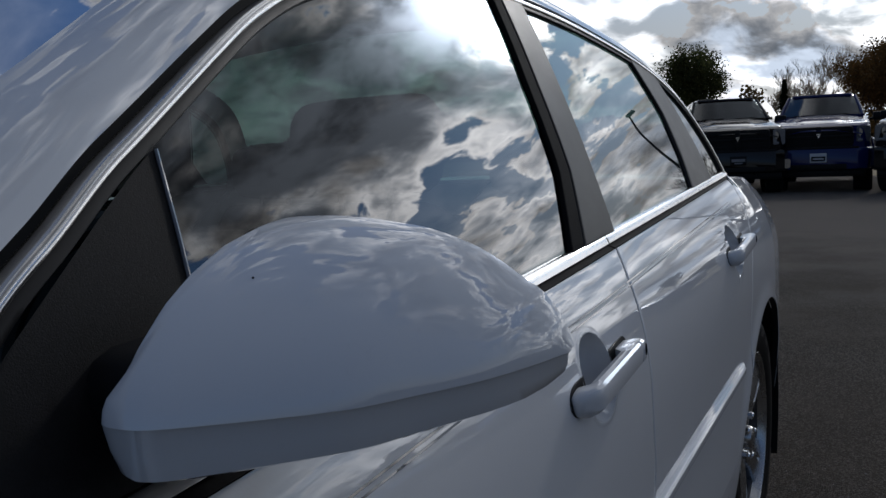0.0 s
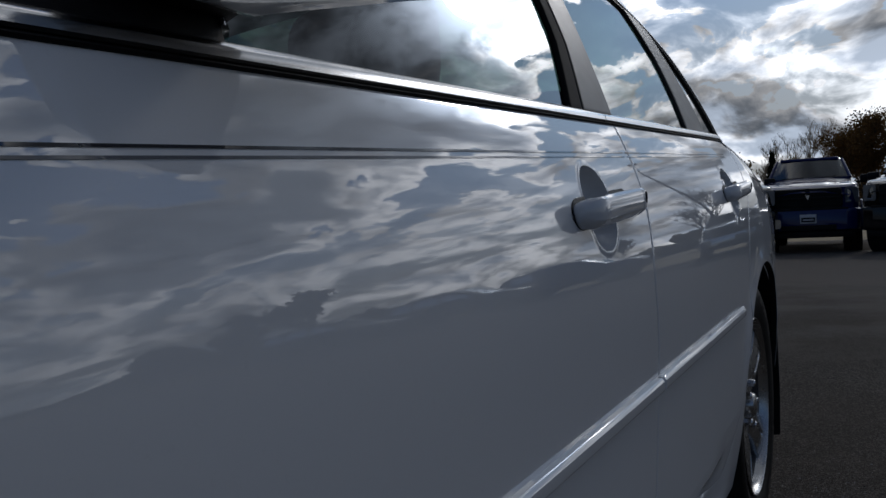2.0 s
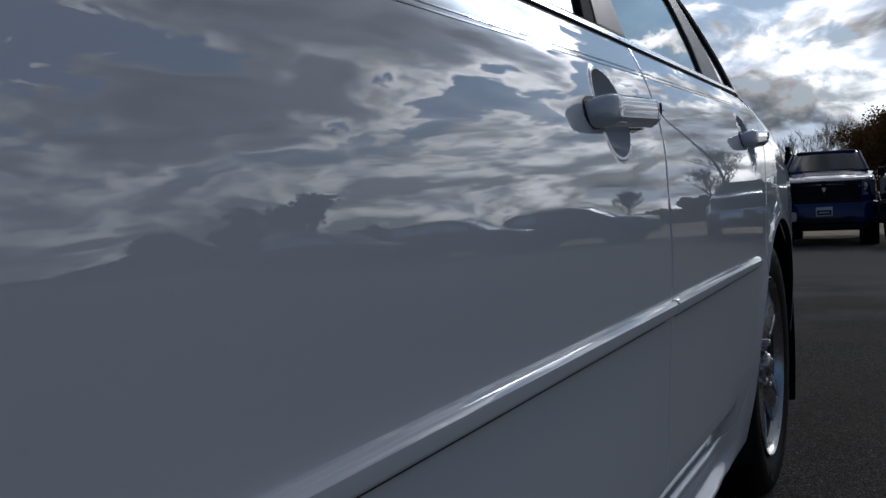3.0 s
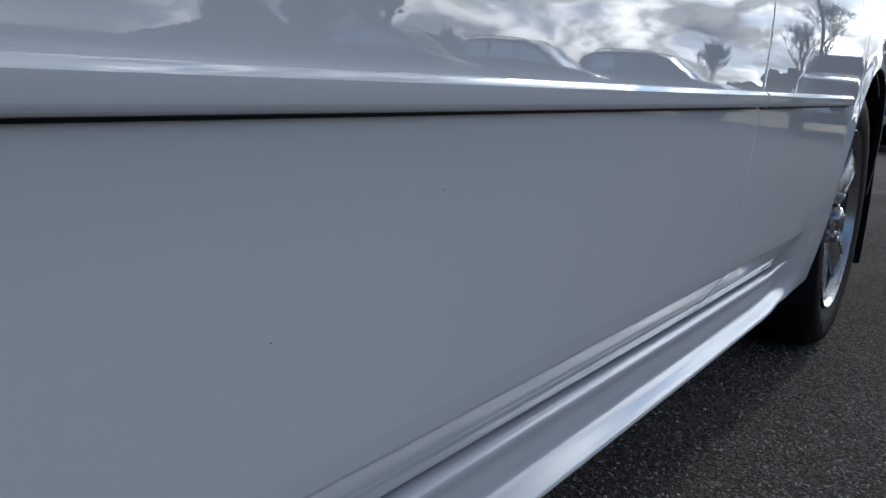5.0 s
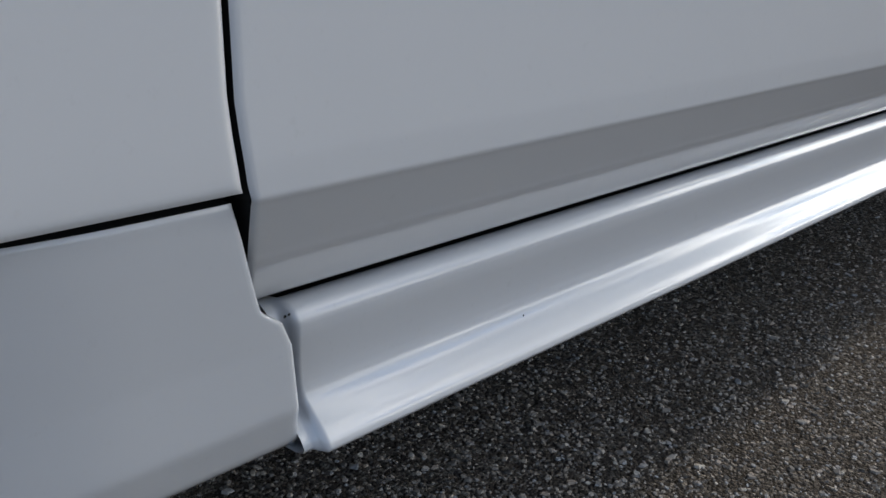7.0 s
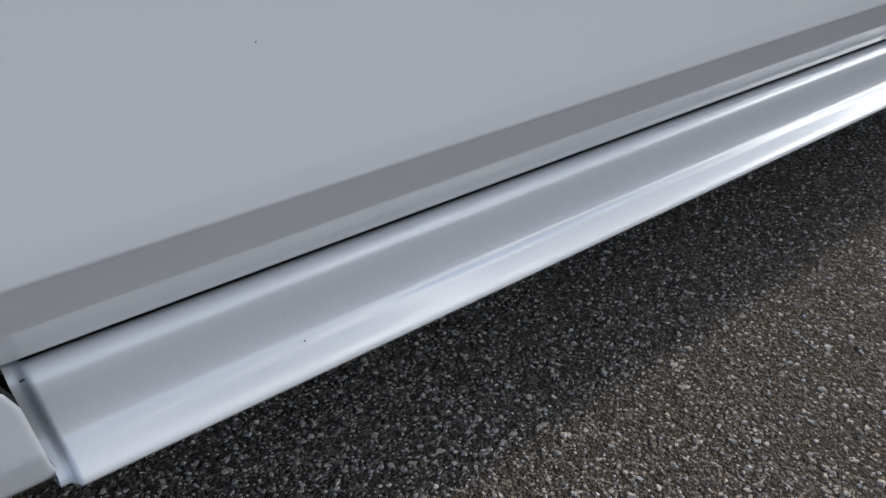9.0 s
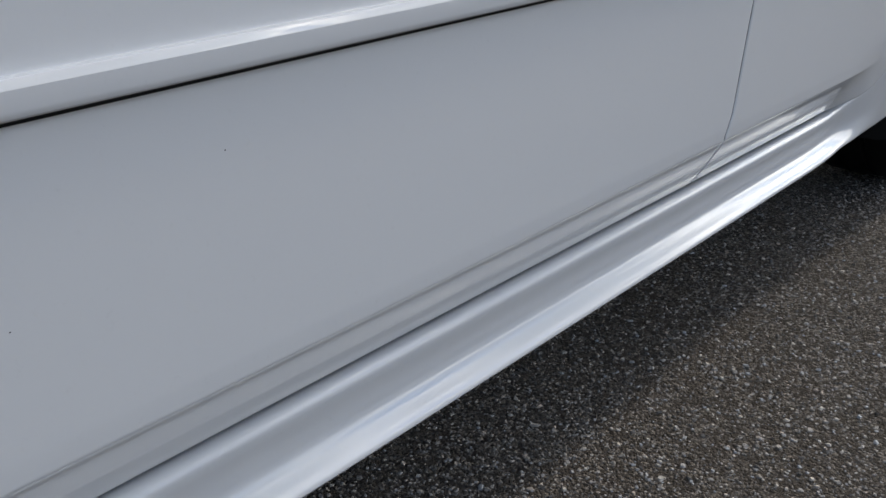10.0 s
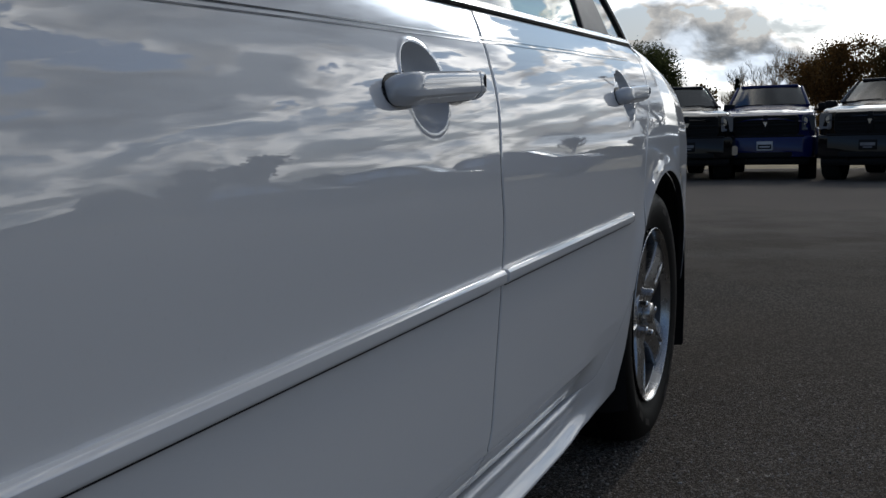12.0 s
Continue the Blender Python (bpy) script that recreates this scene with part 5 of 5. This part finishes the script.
for k, (text, coat_mat) in enumerate(SIDE_ROW):
    build_suv(text, coat_mat, on_ground(11.7 - 2.82 * k, 19.9 + 2.45 * k, -86))


# ------------------------------------------------------------ lot lamp
def build_lot_lamp():
    x, y = 6.2, 38.0
    thing = empty("lot_lamp", pose(x, y, ground_height(x, y)))
    tagged(thing, "tall dark parking lot lamp with curved arm and flat head", "street lamp")
    part("footing", lathe_footing(), STONE, thing, "round concrete footing")
    bend = smooth_curve([(0, .4), (0, 3.0), (0, 5.6), (-.08, 7.2), (-.32, 8.6), (-.80, 9.7)], 6)
    pts = [(x, 0, z) for x, z in bend.tolist()]
    part("pole", tube_bm(pts, np.linspace(.085, .045, len(pts)).tolist(), 10), STEEL, thing, "curved dark steel pole")
    part("lamp_head", box_bm((-1.20, -.16, 9.64), (-.68, .16, 9.82), .05, 2), STEEL, thing, "flat dark lamp head")
    return thing


def lathe_footing():
    bm = lathe_bm([(.001, .5), (.28, .5), (.30, .47), (.30, -.1)], 20)
    bmesh.ops.rotate(bm, verts=bm.verts, matrix=Matrix.Rotation(radians(-90), 3, "Y"))
    for v in bm.verts:
        v.co.z = abs(v.co.z) if v.co.z < 0 else v.co.z
    return bm


build_lot_lamp()


# ------------------------------------------------------------ trees
def limbs(rng, base, height, spread, levels, r0, fork=(2, 4), bend=.25):
    """Branching axes: a list of (points, radii) and the tips."""
    out, tips = [], []

    def grow(p, d, length, r, level):
        pts, rad = [p], [r]
        n = 4
        for i in range(n):
            d = (d + Vector(rng.normal(0, bend * .35, 3))).normalized()
            d = (d + Vector((0, 0, .10))).normalized()
            p = p + d * length / n
            pts.append(p)
            rad.append(r * (1 - .45 * (i + 1) / n))
        out.append((pts, rad))
        if level == 0:
            tips.append(p)
            return
        tips.append(pts[2])
        for i in range(rng.integers(fork[0], fork[1] + 1)):
            k = int(rng.integers(2, n + 1))
            a = rng.uniform(0, 6.283)
            o = Vector((math.cos(a), math.sin(a), 0))
            nd = (d * (1.0 - spread * .35) + o * spread * rng.uniform(.6, 1.1) + Vector((0, 0, .12))).normalized()
            grow(pts[k], nd, length * rng.uniform(.55, .8), rad[k] * .7, level - 1)
    grow(Vector(base), Vector((0, 0, 1)), height * .38, r0, levels)
    return out, tips


def tree(label, x, y, height, seed, leaf_mat, leaves, leaf_size, spread=.75, levels=4, bark=None):
    rng = np.random.default_rng(seed)
    thing = empty("tree", pose(x, y, ground_height(x, y)))
    tagged(thing, label, "tree")
    axes, tips = limbs(rng, (0, 0, -.1), height, spread, levels, height * .018, (2, 4) if leaf_mat else (4, 5))
    top = max(p.z for p in tips)
    f = height / max(top, 1)
    bm = bmesh.new()
    for pts, rad in axes:
        tube_bm([p * f for p in pts], [max(r, .010 if leaf_mat else .0085) for r in rad], 3 if rad[0] < .03 else (5 if rad[0] < .08 else 8), bm, cap=False)
    part("trunk", bm, bark or BARK, thing, "branching trunk and limbs", 180)
    if leaf_mat:
        verts, faces = [], []
        for i in range(leaves):
            c = tips[int(rng.integers(len(tips)))] * f + Vector(rng.normal(0, height * .045, 3))
            c.z = max(c.z, height * .10)
            n = Vector(rng.normal(0, 1, 3)).normalized()
            a = n.orthogonal().normalized()
            b = n.cross(a)
            s = leaf_size * rng.uniform(.5, 1.3)
            k = len(verts)
            for u, v in ((-1, -.2), (-.2, -.8), (.9, -.3), (.7, .6), (-.4, .8)):
                verts.append(tuple(c + a * u * s + b * v * s))
            faces.append((k, k + 1, k + 2, k + 3, k + 4))
        raw_part("crown", verts, faces, leaf_mat, thing, "uneven crown of small leaves", sharp=180)
    return thing


def conifer(label, x, y, height, seed):
    rng = np.random.default_rng(seed)
    thing = empty("conifer", pose(x, y, ground_height(x, y)))
    tagged(thing, label, "tree")
    part("trunk", tube_bm([(0, 0, -.1), (0, 0, height)], [height * .022, .01], 7), BARK, thing, "straight trunk")
    verts, faces = [], []
    for i in range(1500):
        u = rng.uniform(.06, 1) ** .8
        z = height * u
        r = height * .22 * (1 - u) * rng.uniform(.35, 1.1) + .03
        a = rng.uniform(0, 6.283)
        c = Vector((r * math.cos(a), r * math.sin(a), z - r * .25))
        d = Vector((math.cos(a), math.sin(a), -.35)).normalized()
        w = d.cross(Vector((0, 0, 1))).normalized()
        s = height * .05 * rng.uniform(.5, 1.2)
        k = len(verts)
        verts += [tuple(c - d * s), tuple(c + w * s * .35), tuple(c + d * s), tuple(c - w * s * .35)]
        faces.append((k, k + 1, k + 2, k + 3))
    raw_part("crown", verts, faces, NEEDLE, thing, "ragged crown of needled twigs", sharp=180)


tree("dense green-leaved broad tree behind the black truck", -11.2, 55, 6.4, 11, GREEN, 30000, .058, .8, 4)
tree("rust-brown oak with thick autumn leaves", -1.3, 58, 6.3, 12, RUST, 26000, .062, .8, 4)
tree("rust-brown oak with thinning autumn leaves", 2.4, 60, 6.1, 13, OAK, 22000, .062, .85, 4)
tree("pale bare tree with fine upright twigs", -4.6, 62, 6.6, 14, None, 0, 0, .62, 5, bark=BARE)
tree("pale bare tree with fine upright twigs", -6.8, 63, 6.0, 15, None, 0, 0, .62, 5, bark=BARE)
tree("pale bare tree with fine upright twigs", -2.9, 64, 6.8, 24, None, 0, 0, .62, 5, bark=BARE)
tree("low bare tree beside the green one", -9.6, 60, 4.2, 16, OAK, 500, .13, .8, 4, bark=BARE)
tree("small yellow-leaved shrub tree", -7.4, 57, 2.6, 17, YELLOW, 900, .10, .8, 3)
conifer("small dark conifer behind the trucks", -5.9, 54, 4.2, 18)
conifer("small dark conifer behind the trucks", -8.3, 60, 2.9, 19)
# the wooded edge of the lot that the doors and windows reflect: height by bearing
WOOD_TOP = [(9, 7.6), (15.0, 8.0), (16.5, 3.0), (22, 3.0), (30, 3.0), (34, 5.0), (38, 6.2), (44, 6.0), (48, 4.2), (51, 3.0), (54, 1.9), (60, 1.3), (75, 1.3)]
_rng = np.random.default_rng(3)
for i in range(13):
    az = radians(11 + 5.0 * i + _rng.uniform(-1.2, 1.2))
    d = 52 + _rng.uniform(-5, 8)
    h = float(lerp(math.degrees(az), WOOD_TOP)) * _rng.uniform(.85, 1.12)
    if h < 3.6:
        continue
    if i % 4 == 3 or i < 5:
        tree("bare tree at the lot's wooded edge", d * math.sin(az), d * math.cos(az), h, 40 + i, None, 0, 0, .58, 5, bark=BARK)
    else:
        tree("dark leafy tree at the lot's wooded edge", d * math.sin(az), d * math.cos(az), h, 40 + i, (OAK, GREEN, RUST)[i % 3], 2600, .22, .85, 4)


def build_hedge():
    """The far wood: one uneven belt of small leaf clumps round the lot."""
    rng = np.random.default_rng(8)
    verts, faces = [], []
    for i in range(60000):
        a = radians(rng.uniform(-180, 180))
        d = rng.uniform(66, 76)
        base = 2.6 if -1.2 < a < .2 else float(lerp(math.degrees(a), [(12, 2.6), (16, 1.4), (31, 1.4), (35, 3.4), (46, 3.2), (54, .6), (75, .6), (100, 3.5)]))
        top = base + .4 * base * math.sin(a * 9 + 2) + .25 * base * math.sin(a * 23 + 1) + .3 * math.sin(a * 57) if base < 2.5 else base + 1.2 * math.sin(a * 9) + .9 * math.sin(a * 23 + 1) + .5 * math.sin(a * 57)
        c = Vector((d * math.sin(a), d * math.cos(a), -.2 + max(top, .8) * rng.uniform(0, 1) ** .8))
        n = Vector(rng.normal(0, 1, 3)).normalized()
        p = n.orthogonal().normalized()
        q = n.cross(p)
        s = .40 * rng.uniform(.5, 1.3)
        k = len(verts)
        for u, v in ((-1, -.2), (-.2, -.8), (.9, -.3), (.7, .6), (-.4, .8)):
            verts.append(tuple(c + p * u * s + q * v * s))
        faces.append((k, k + 1, k + 2, k + 3, k + 4))
    ob = raw_part("far_wood", verts, faces, OAK, None, "", sharp=180)
    tagged(ob, "far belt of dark brown and green wood", "woods", kind="stuff")


build_hedge()
